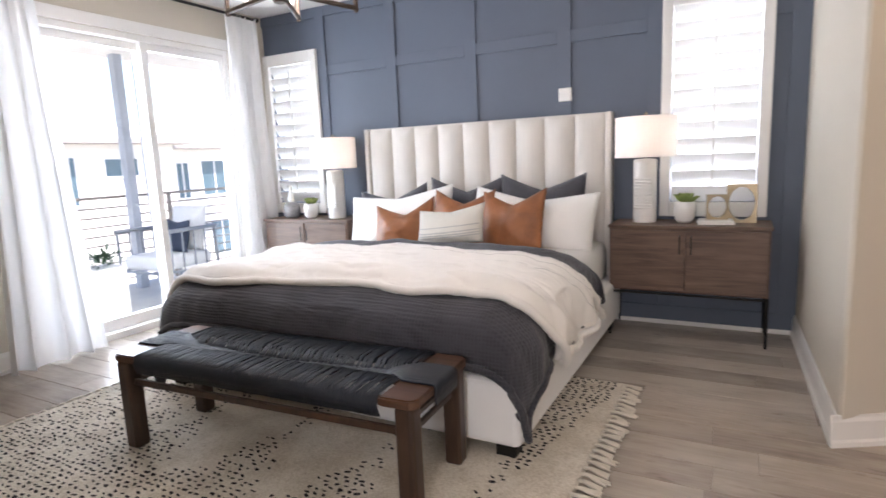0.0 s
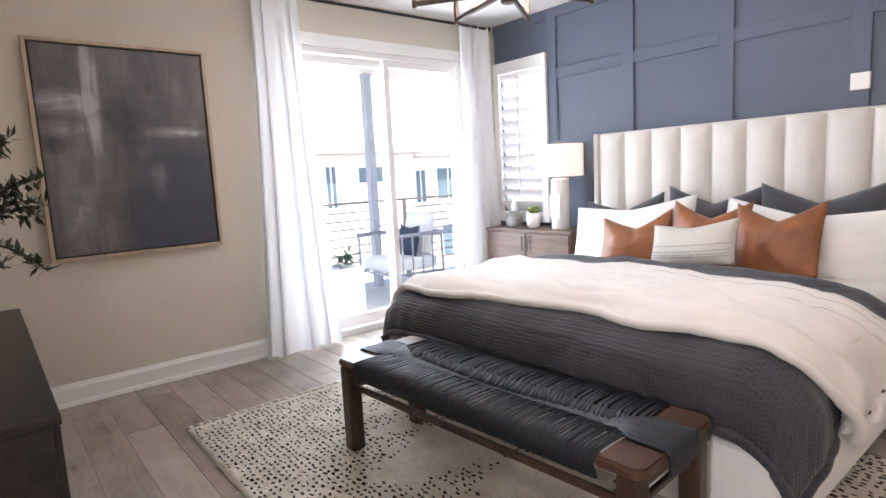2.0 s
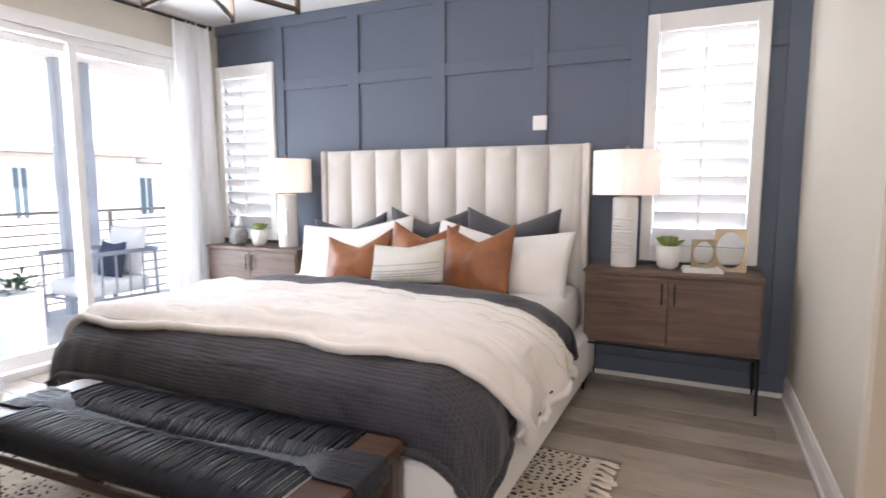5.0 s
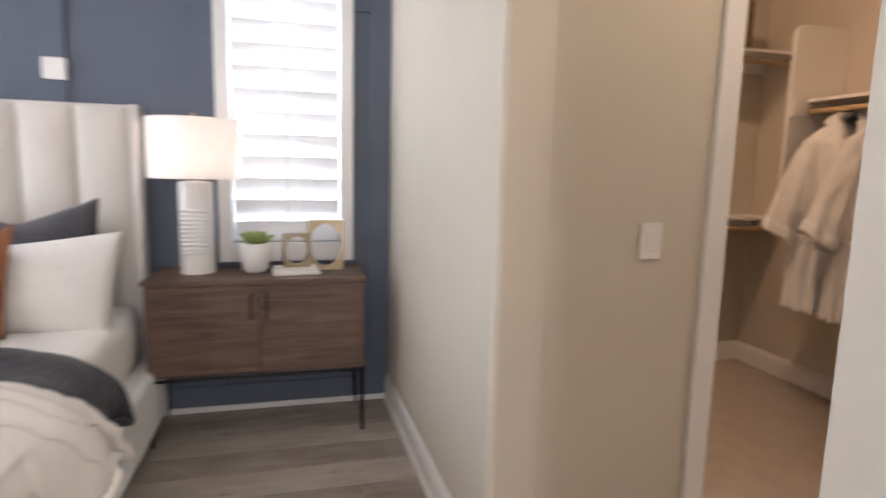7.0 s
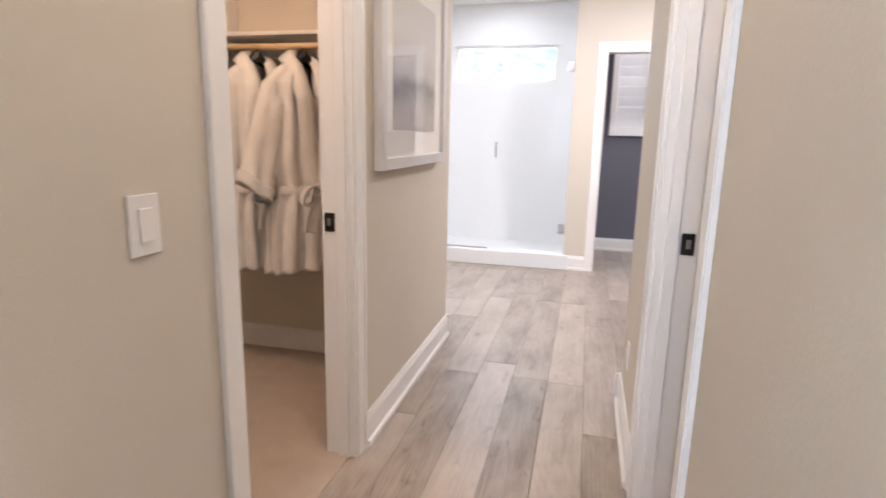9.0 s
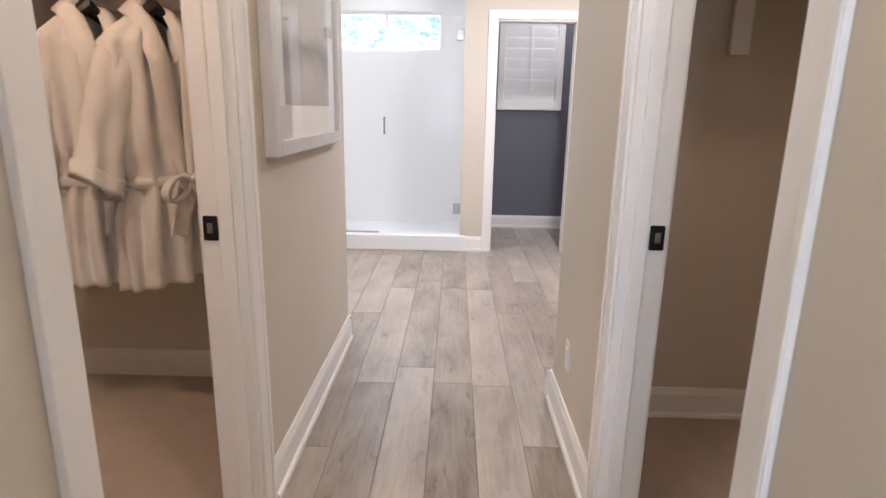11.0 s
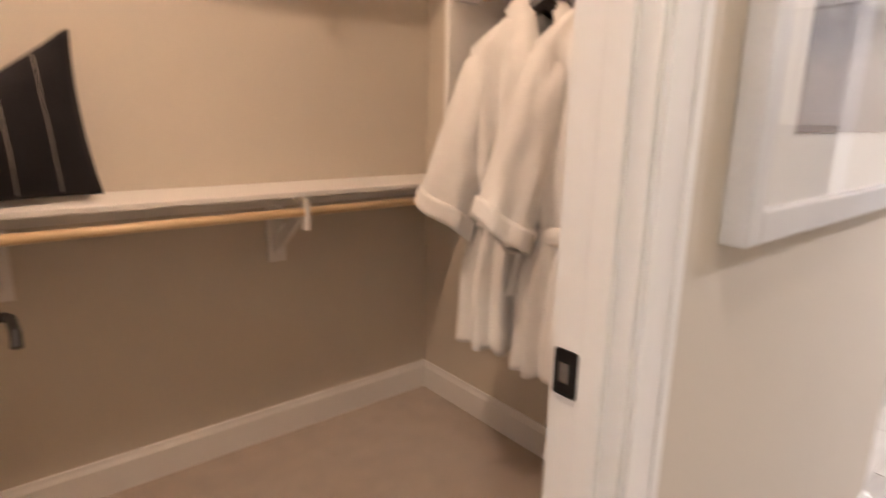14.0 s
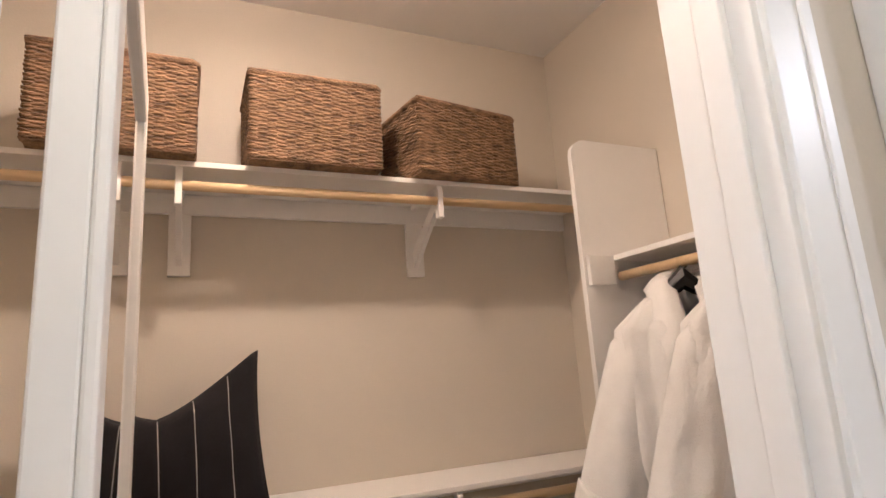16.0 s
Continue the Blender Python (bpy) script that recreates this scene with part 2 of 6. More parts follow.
wfl.new(wfm.outputs[0], wfr.inputs["Fac"])
wfl.new(wfr.outputs["Color"], wfp.inputs["Base Color"])
wfu = add(wfn, "ShaderNodeBump", Strength=0.9, Distance=0.005)
wfl.new(wfc.outputs["Distance"], wfu.inputs["Height"])
wfl.new(wfu.outputs["Normal"], wfp.inputs["Normal"])
wfp.inputs["Roughness"].default_value, wfp.inputs["Sheen Weight"].default_value = 0.95, 0.2
EURO = woven("slate_ribbed_cloth", (0.062, 0.061, 0.072), 0.010, 0.22, 0.92, 0.5, 0.25, (1, 1, 0.2))
LEATHER = paint("tan_leather", (0.29, 0.105, 0.036), 0.42, 0.3, 7, 0.15, 140)
LUMBAR = woven("ivory_nubby_cloth", (0.74, 0.70, 0.62), 0.005, 0.06, 0.95, 0.8)
WALNUT = wood("walnut_veneer", (0.068, 0.037, 0.025), (0.185, 0.112, 0.076), 0.45, 0, 1.2)
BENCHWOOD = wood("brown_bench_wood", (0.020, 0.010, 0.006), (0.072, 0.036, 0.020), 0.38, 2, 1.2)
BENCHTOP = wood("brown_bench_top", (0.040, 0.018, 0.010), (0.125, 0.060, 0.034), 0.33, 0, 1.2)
CORD = paint("black_woven_cord", (0.009, 0.013, 0.022), 0.32, 0.5, 30, 0.3, 300)
BLACK = paint("black_metal", (0.02, 0.018, 0.017), 0.42, 0.1, 10, 0.02, 200, 0.6)
BRONZE = paint("dark_bronze_metal", (0.10, 0.075, 0.06), 0.4, 0.15, 10, 0.02, 200, 0.7)
CHROME = paint("brushed_chrome", (0.45, 0.45, 0.45), 0.25, 0.05, 10, 0.01, 200, 1.0)
BRASS = paint("antique_brass", (0.40, 0.32, 0.21), 0.35, 0.15, 12, 0.05, 200, 1.0)
BEECH = wood("pale_beech", (0.60, 0.41, 0.21), (0.78, 0.60, 0.37), 0.4, 0, 0.8)
CERAMIC = paint("white_ceramic", (0.80, 0.78, 0.75), 0.35, 0.03, 6, 0.03, 80)
LEAF = paint("succulent_leaf", (0.22, 0.28, 0.07), 0.5, 0.3, 20, 0.05, 80)
SHEER = translucent("white_curtain_cloth", (0.87, 0.87, 0.87), 0.23)
SHADE = translucent("white_lamp_linen", (0.90, 0.88, 0.86), 0.4)
VINYL = translucent("white_shutter_vinyl", (0.86, 0.85, 0.84), 0.11, 0.4)
TERRY = paint("white_terry_cloth", (0.86, 0.84, 0.81), 0.98, 0.04, 14, 0.5, 300, sheen=0.4)
GLASS = glass("clear_glass")
SHOWERGLASS = glass("shower_glass", (0.992, 0.996, 0.996, 1), 0.0, 0.005)
OBSCURE = glass("obscure_glass", (0.30, 0.37, 0.43, 1), 0.2)
on, ol = OBSCURE.node_tree.nodes, OBSCURE.node_tree.links
ot = add(on, "ShaderNodeTexNoise", Scale=9.0, Detail=5.0, Roughness=0.7)
ol.new(coords(on, ol, (1, 1, 2)), ot.inputs["Vector"])
orr = on.new("ShaderNodeValToRGB")
orr.color_ramp.elements[0].position, orr.color_ramp.elements[0].color = 0.36, (0.46, 0.46, 0.45, 1)
orr.color_ramp.elements[1].position, orr.color_ramp.elements[1].color = 0.62, (0.84, 0.80, 0.77, 1)
ol.new(ot.outputs["Fac"], orr.inputs["Fac"])
ol.new(orr.outputs["Color"], [k for k in on if k.type == "BSDF_TRANSPARENT"][0].inputs["Color"])
MIRROR = paint("mirror", (0.92, 0.92, 0.92), 0.02, 0.0, 1, 0.0, 10, 1.0)
TILE = paint("white_shower_panel", (0.82, 0.83, 0.835), 0.5, 0.015, 2, 0.01, 20)
CONSOLE = wood("black_stained_wood", (0.012, 0.010, 0.009), (0.032, 0.026, 0.022), 0.4, 0, 1.0)

# ---- mesh helpers ----


def part(name, bm, material, parent=None, label="", smooth=False, m=None):
    """Links a bmesh as one mesh object, under a thing or a part, or on its own."""
    data = bpy.data.meshes.new(name)
    bmesh.ops.recalc_face_normals(bm, faces=bm.faces)
    if smooth:
        for f in bm.faces:
            f.smooth = True
    bm.to_mesh(data)
    bm.free()
    data.materials.append(material)
    ob = new(name, data)
    if m is not None:
        ob.matrix_basis = m
    if parent is not None:
        ob.parent = parent
    if label:
        ob["label"] = label
    return ob


def thing(name, label, category, m=None, group="", kind=""):
    ob = new(name)
    ob.empty_display_size = 0.1
    if m is not None:
        ob.matrix_basis = m
    return tagged(ob, label, category, group, kind)


def box(x0, x1, y0, y1, z0, z1, r=0.0, bm=None, seg=2):
    """A box, with edges rounded by r."""
    t = bmesh.new()
    v = [t.verts.new((x, y, z)) for x in (x0, x1) for y in (y0, y1) for z in (z0, z1)]
    for f in ((0, 1, 3, 2), (4, 6, 7, 5), (0, 4, 5, 1), (2, 3, 7, 6), (0, 2, 6, 4), (1, 5, 7, 3)):
        t.faces.new([v[i] for i in f])
    bmesh.ops.recalc_face_normals(t, faces=t.faces)
    if r:
        bmesh.ops.bevel(t, geom=list(t.edges), offset=r, segments=seg, affect="EDGES", profile=0.5)
    if bm is None:
        return t
    join(bm, t)
    return bm


def join(bm, t, m=None):
    """Adds the bmesh t, moved by m, to bm."""
    if m is not None:
        bmesh.ops.transform(t, matrix=m, verts=t.verts)
    index = {}
    for v in t.verts:
        index[v] = bm.verts.new(v.co)
    for f in t.faces:
        try:
            g = bm.faces.new([index[v] for v in f.verts])
            g.smooth = f.smooth
        except ValueError:
            pass
    t.free()
    return bm


def tube(points, r, bm=None, seg=8, closed=False):
    """A round bar along points; r may be a list of radii."""
    bm = bm or bmesh.new()
    pts = [Vector(p) for p in points]
    rs = r if isinstance(r, (list, tuple)) else [r] * len(pts)
    rings = []
    side = None
    for i, p in enumerate(pts):
        if closed:
            d = pts[(i + 1) % len(pts)] - pts[i - 1]
        else:
            d = pts[min(i + 1, len(pts) - 1)] - pts[max(i - 1, 0)]
        d.normalize()
        if side is None:
            side = d.orthogonal().normalized()
        side = (side - d * side.dot(d)).normalized()
        up = d.cross(side)
        rings.append([bm.verts.new(p + rs[i] * (math.cos(a) * side + math.sin(a) * up)) for a in [2 * math.pi * k / seg for k in range(seg)]])
    n = len(rings)
    for i in range(n if closed else n - 1):
        a, b = rings[i], rings[(i + 1) % n]
        for k in range(seg):
            bm.faces.new((a[k], a[(k + 1) % seg], b[(k + 1) % seg], b[k]))
    if not closed:
        bm.faces.new(rings[0][::-1])
        bm.faces.new(rings[-1])
    return bm


def lathe(profile, seg=28, bm=None, wobble=None):
    """A turned body round z, from rows of radius and height."""
    bm = bm or bmesh.new()
    rings = []
    for r, z in profile:
        ring = []
        for k in range(seg):
            a = 2 * math.pi * k / seg
            q = r * (wobble(a, z) if wobble else 1)
            ring.append(bm.verts.new((q * math.cos(a), q * math.sin(a), z)))
        rings.append(ring)
    for a, b in zip(rings, rings[1:]):
        for k in range(seg):
            bm.faces.new((a[k], a[(k + 1) % seg], b[(k + 1) % seg], b[k]))
    for ring in (rings[0], rings[-1]):
        if (ring[0].co - ring[seg // 2].co).length > 1e-4:
            bm.faces.new(ring)
    return bm


def sheet(nu, nv, at, bm=None, wrap=False):
    """A grid surface from a function of u and v in 0..1."""
    bm = bm or bmesh.new()
    g = [[bm.verts.new(at(i / nu, j / nv)) for j in range(nv + 1)] for i in range(nu + 1)]
    for i in range(nu):
        for j in range(nv):
            bm.faces.new((g[i][j], g[i + 1][j], g[i + 1][j + 1], g[i][j + 1]))
    return bm


def thick(ob, t, offset=-1.0):
    s = ob.modifiers.new("thickness", "SOLIDIFY")
    s.thickness, s.offset = t, offset
    return ob


def panel_with_holes(u0, u1, v0, v1, holes, w0, w1, axis):
    """A wall slab in u (along), v (height) and w (thickness) with rectangular openings through it. axis 'x': u is x, w is y; 'y': u is y, w is x."""
    us = sorted({u0, u1, *[h[0] for h in holes], *[h[1] for h in holes]})
    vs = sorted({v0, v1, *[h[2] for h in holes], *[h[3] for h in holes]})
    bm = bmesh.new()
    verts = {}

    def vert(u, v, w):
        key = (round(u, 4), round(v, 4), round(w, 4))
        if key not in verts:
            verts[key] = bm.verts.new((u, w, v) if axis == "x" else (w, u, v))
        return verts[key]

    def solid(i, j):
        if i < 0 or j < 0 or i >= len(us) - 1 or j >= len(vs) - 1:
            return False
        cu, cv = (us[i] + us[i + 1]) / 2, (vs[j] + vs[j + 1]) / 2
        return not any(h[0] < cu < h[1] and h[2] < cv < h[3] for h in holes)

    for i in range(len(us) - 1):
        for j in range(len(vs) - 1):
            if not solid(i, j):
                continue
            a, b, c, d = us[i], us[i + 1], vs[j], vs[j + 1]
            for w in (w0, w1):
                bm.faces.new([vert(a, c, w), vert(b, c, w), vert(b, d, w), vert(a, d, w)])
            for di, dj, p, q in ((-1, 0, (a, c), (a, d)), (1, 0, (b, c), (b, d)), (0, -1, (a, c), (b, c)), (0, 1, (a, d), (b, d))):
                if not solid(i + di, j + dj):
                    bm.faces.new([vert(*p, w0), vert(*q, w0), vert(*q, w1), vert(*p, w1)])
    return bm


# ---- the shell of the rooms ----
XW, YN, XE, XC = -3.27, 5.18, 1.36, 1.517
YC, YS = 3.68, 2.628
HB, HC = 2.73, 2.87
XB, XO = 6.60, 7.76


def wall(name, bm, material, label):
    return tagged(part(name, bm, material), label, "wall", kind="structure")


WINR = (0.55, 1.09, 0.91, 2.25)
WINL = (-3.19, -2.66, 0.91, 2.25)
DOORW = (2.80, 4.72, -0.1, 2.36)
wall("wall_north", panel_with_holes(XW - 0.2, XE + 0.06, -0.1, HB + 0.3, [WINR, WINL], YN, YN + 0.2, "x"), BLUE, "slate blue board and batten headboard wall")
wall("wall_west", panel_with_holes(0.46, YN, -0.1, HB + 0.3, [DOORW], XW - 0.2, XW, "y"), WALL, "greige painted wall round the sliding glass door")
wall("wall_south", panel_with_holes(XW, 0.25, -0.1, HB + 0.3, [], 0.46, 0.66, "x"), WALL, "greige painted bedroom wall behind the console")
wall("wall_hall", panel_with_holes(-1.5, 0.46, -0.1, HB + 0.3, [], 0.05, 0.25, "y"), WALL, "greige painted wall of the entry hall")
wall("wall_hall_end", panel_with_holes(0.25, XC, -0.1, HB + 0.3, [], -1.7, -1.5, "x"), WALL, "greige painted end wall of the entry hall")
AX, AY, BX_ = 1.40, 3.56, 1.61
cor = bmesh.new()
ring = ((XE, YN), (AX, AY + 0.02), (AX + 0.006, AY + 0.006), (AX + 0.02, AY), (BX_, YC), (BX_, YC + 0.12), (XE + 0.13, YC + 0.12), (XE + 0.13, YN))
lo_, hi_ = [cor.verts.new((x, y, -0.1)) for x, y in ring], [cor.verts.new((x, y, HC + 0.1)) for x, y in ring]
cor.faces.new(lo_), cor.faces.new(hi_)
for i in range(len(ring)):
    k = (i + 1) % len(ring)
    cor.faces.new((lo_[i], lo_[k], hi_[k], hi_[i]))
wall("wall_closet_side", cor, WALL, "greige painted wall with a soft corner beside the bed")
CLD = (2.25, 3.00, -0.1, 2.04)
wall("wall_corridor_north", panel_with_holes(BX_, 4.45, -0.1, HC + 0.1, [CLD], YC, YC + 0.12, "x"), WALL, "greige painted corridor wall with the closet doorway")
wall("wall_corridor_south", panel_with_holes(XC, 3.81, -0.1, HB + 0.3, [CLD], YS - 0.12, YS, "x"), WALL, "greige painted corridor wall with a second closet doorway")
wall("wall_east_bedroom", panel_with_holes(-1.7, YS - 0.12, -0.1, HB + 0.3, [], XC, XC + 0.12, "y"), WALL, "greige painted wall by the corridor mouth")
# closet on the north side
CW, CX, CN = 1.56, 3.943, 5.362
wall("wall_closet_back", box(XE + 0.06, 4.20, CN, 5.62, -0.1, HC + 0.1), WALL, "greige painted closet back wall")
wall("wall_closet_west", box(XE + 0.13, CW, YC + 0.12, CN, -0.1, HC + 0.1), WALL, "greige painted closet side wall")
wall("wall_closet_east", box(CX, 4.16, YC + 0.12, CN, -0.1, HC + 0.1), WALL, "greige painted closet side wall behind the robes")
# closet on the south side
wall("wall_closet_south_back", box(XC + 0.12, 3.69, 1.0, 1.12, -0.1, HB + 0.3), WALL, "greige painted wall of the second closet")
wall("wall_closet_south_east", box(3.69, 3.81, 1.12, YS - 0.12, -0.1, HB + 0.3), WALL, "greige painted side wall of the second closet")
# bathroom
WCD = (2.06, 2.76, -0.1, 2.05)
SHO = (3.03, 4.70, 0.14, 2.60)
wall("wall_bath_east", panel_with_holes(0.2, 5.5, -0.1, HB + 0.3, [WCD, SHO], XB, XB + 0.12, "y"), WALL, "cream painted bathroom wall with the toilet doorway")
wall("wall_bath_north", box(4.16, XB, 5.5, 5.62, -0.1, HB + 0.3), WALL, "cream painted bathroom wall")
wall("wall_bath_south", box(3.69, XB, 0.1, 0.2, -0.1, HB + 0.3), WALL, "cream painted bathroom wall")
wall("wall_bath_west", box(3.69, 3.81, 0.2, 1.12, -0.1, HB + 0.3), WALL, "cream painted bathroom wall")
wall("wall_toilet_back", panel_with_holes(0.9, 2.82, -0.1, HB + 0.3, [(2.02, 2.60, 1.40, 2.25)], XO, XO + 0.15, "y"), WCGREY, "charcoal painted wall of the toilet room")
wall("wall_toilet_south", box(XB + 0.12, XO, 0.9, 1.02, -0.1, HB + 0.3), WCGREY, "charcoal painted side wall of the toilet room")
wall("wall_toilet_north", box(XB + 0.12, XO + 0.15, 2.82, 2.90, -0.1, HB + 0.3), WCGREY, "charcoal painted side wall of the toilet room")
wall("wall_shower_back", panel_with_holes(2.90, 4.90, -0.1, HB + 0.3, [(3.24, 4.44, 1.88, 2.28)], XO, XO + 0.15, "y"), TILE, "glossy white shower wall with a high window")
wall("wall_shower_south", box(XB + 0.12, XO, 2.90, 2.95, -0.1, HB + 0.3), TILE, "glossy white shower side wall")
wall("wall_shower_north", box(XB + 0.12, XO, 4.72, 4.80, -0.1, HB + 0.3), TILE, "glossy white shower side wall")


def ceiling(x0, x1, y0, y1, z, label):
    return tagged(part("ceiling", box(x0, x1, y0, y1, z, z + 0.08), CEIL), label, "ceiling", kind="structure")


ceiling(XW, XC, -1.5, YN, HB, "flat white bedroom ceiling")
ceiling(XC, 4.45, 1.12, YC, HB, "flat white corridor ceiling")
ceiling(CW, CX, YC + 0.12, CN, HC, "flat white closet ceiling")
ceiling(4.45, XO, 0.2, 5.5, HB, "flat white bathroom ceiling")
tagged(part("floor_closet", box(CW, CX, YC + 0.03, CN, -0.05, 0.008), CARPET), "beige carpet of the walk-in closet", "floor", kind="structure")
tagged(part("floor_closet_south", box(XC + 0.12, 3.69, 1.12, YS - 0.03, -0.05, 0.008), CARPET), "beige carpet of the second closet", "floor", kind="structure")
tagged(part("floor_shower", box(XB + 0.12, XO, 2.95, 4.72, -0.05, 0.05), TILE), "white shower tray", "floor", kind="structure")

# ---- trim, windows, doors ----


def baseboard(x0, y0, x1, y1, nx, ny, h=0.14, material=WHITE, shoe=True, name="baseboard"):
    """A skirting from one end to the other, standing off the wall towards (nx, ny)."""
    bm = bmesh.new()
    foot = ((0.026, 0), (0.026, 0.022), (0.016, 0.030)) if shoe else ((0.016, 0), (0.016, 0.03))
    prof = ((0, 0), *foot, (0.016, h - 0.028), (0.010, h - 0.012), (0.008, h), (0, h))
    a = [bm.verts.new((x0 + nx * d, y0 + ny * d, z)) for d, z in prof]
    b = [bm.verts.new((x1 + nx * d, y1 + ny * d, z)) for d, z in prof]
    for i in range(len(prof)):
        j = (i + 1) % len(prof)
        bm.faces.new((a[i], a[j], b[j], b[i]))
    bm.faces.new(a), bm.faces.new(b)
    return tagged(part(name, bm, material), "painted skirting board along the wall", "baseboard", kind="structure")


baseboard(XW, 0.66, XW, 2.72, 1, 0)
baseboard(XW, 4.72, XW, YN, 1, 0)
baseboard(AX, AY - 0.01, XE, YN, -1, 0)
baseboard(AX - 0.026, AY - 0.012, BX_, YC, 0.3, -0.95)
baseboard(BX_ - 0.01, YC, 2.18, YC, 0, -1)
baseboard(3.07, YC, 4.476, YC, 0, -1)
baseboard(4.45, YC - 0.026, 4.45, 5.5, 1, 0)
baseboard(XC, -1.5, XC, YS + 0.026, -1, 0)
baseboard(XC - 0.026, YS, 2.18, YS, 0, 1)
baseboard(3.07, YS, 3.836, YS, 0, 1)
baseboard(3.81, 1.12, 3.81, YS + 0.026, 1, 0)
baseboard(XW, 0.66, 0.276, 0.66, 0, 1)
baseboard(CW, CN, CX, CN, 0, -1, shoe=False)
baseboard(CX, YC + 0.12, CX, CN, -1, 0, shoe=False)
baseboard(CW, YC + 0.12, CW, CN, 1, 0, shoe=False)
baseboard(XC + 0.12, 1.12, 3.69, 1.12, 0, 1)
baseboard(3.69, 1.12, 3.69, YS - 0.12, -1, 0)
baseboard(XB, 0.2, XB, 1.99, -1, 0)
baseboard(XB, 2.83, XB, 3.03, -1, 0)
baseboard(XB, 4.70, XB, 5.5, -1, 0)
baseboard(XO, 1.02, XO, 2.82, -1, 0)
tagged(part("baseboard", box(XW, XE, YN - 0.016, YN, 0.03, 0.14, 0.003), BLUE), "slate blue skirting board", "baseboard", kind="structure")
tagged(part("trim", box(XW, XE - 0.02, YN - 0.03, YN - 0.016, 0.0, 0.032, 0.005), WHITE), "white shoe moulding along the floor", "trim", kind="structure")

# board and batten grid: verticals, then horizontals cut between them
BT = 0.016
VERT = (-2.54, -1.77, -1.0, -0.22)
BW = 0.052
for x in VERT:
    tagged(part("trim", box(x - BW, x + BW, YN - BT, YN, 0.14, HB, 0.002), BLUE), "slate blue vertical batten", "trim", kind="structure")
tagged(part("trim", box(XE - 0.11, XE, YN - BT, YN, 0.14, HB, 0.002), BLUE), "slate blue corner batten", "trim", kind="structure")
tagged(part("trim", box(0.40 - 0.02, 0.475, YN - BT, YN, 0.14, HB, 0.002), BLUE), "slate blue vertical batten", "trim", kind="structure")
edges = [(-2.54, -1.77), (-1.77, -1.0), (-1.0, -0.22)]
for z0, z1 in ((0.60, 0.69), (1.36, 1.45), (2.11, 2.20), (HB - 0.09, HB)):
    for a, b in edges:
        tagged(part("trim", box(a + BW, b - BW, YN - BT, YN, z0, z1, 0.002), BLUE), "slate blue horizontal batten", "trim", kind="structure")
    tagged(part("trim", box(-0.22 + BW, 0.38, YN - BT, YN, z0, z1, 0.002), BLUE), "slate blue horizontal batten", "trim", kind="structure")
for a, b, z0, z1 in ((XW, -2.54 - BW, HB - 0.09, HB), (0.475, XE - 0.11, HB - 0.09, HB), (XW, -2.54 - BW, 0.60, 0.69), (0.475, XE - 0.11, 0.60, 0.69), (1.155, XE - 0.11, 2.11, 2.2)):
    tagged(part("trim", box(a, b, YN - BT, YN, z0, z1, 0.002), BLUE), "slate blue horizontal batten", "trim", kind="structure")


def shutter_window(name, x0, x1, z0, z1, y, tilt, label, inward=1, rod=True, depth=0.2):
    """A window in the wall with a white plantation shutter on the room side. Built along x, facing -y."""
    w = thing(name, label, "window", pose(0, y, 0), kind="structure")
    f = 0.07
    for a, b, c, d in ((x0 - f, x0, z0 - 0.10, z1 + 0.11), (x1, x1 + f, z0 - 0.10, z1 + 0.11), (x0, x1, z1, z1 + 0.11), (x0, x1, z0 - 0.10, z0)):
        part("shutter_frame", box(a, b, -0.045, -0.001, c, d, 0.006), WHITE, w)
    n = round((z1 - z0) / 0.112)
    step = (z1 - z0) / n
    lou = bmesh.new()
    for k in range(14):
        a = 2 * math.pi * k / 14
        lou.verts.new((x0 + 0.004, 0.061 * math.cos(a), 0.0065 * math.sin(a)))
    first = list(lou.verts)
    second = [lou.verts.new((x1 - 0.004, v.co.y, v.co.z)) for v in first]
    for k in range(14):
        lou.faces.new((first[k], first[(k + 1) % 14], second[(k + 1) % 14], second[k]))
    lou.faces.new(first), lou.faces.new(second)
    base = part("louver", lou, VINYL, w, smooth=False)
    base.matrix_basis = pose(0, 0.0, z0 + step / 2, tilt)
    for i in range(1, n):
        o = base.copy()
        scene.collection.objects.link(o)
        o.matrix_basis = pose(0, 0.0, z0 + step * (i + 0.5), tilt)
    if rod:
        part("tilt_rod", box((x0 + x1) / 2 - 0.006, (x0 + x1) / 2 + 0.006, -0.062, -0.05, z0 + 0.1, z1 - 0.05, 0.002), WHITE, w)
    pane = part("pane", box(x0, x1, depth - 0.06, depth - 0.054, z0, z1), GLASS, w)
    pane.visible_shadow = False
    for a, b, c, d in ((x0, x0 + 0.03, z0, z1), (x1 - 0.03, x1, z0, z1), (x0 + 0.03, x1 - 0.03, z0, z0 + 0.03), (x0 + 0.03, x1 - 0.03, z1 - 0.03, z1)):
        part("window_frame", box(a, b, depth - 0.08, depth - 0.04, c, d), WHITE, w)
    return w


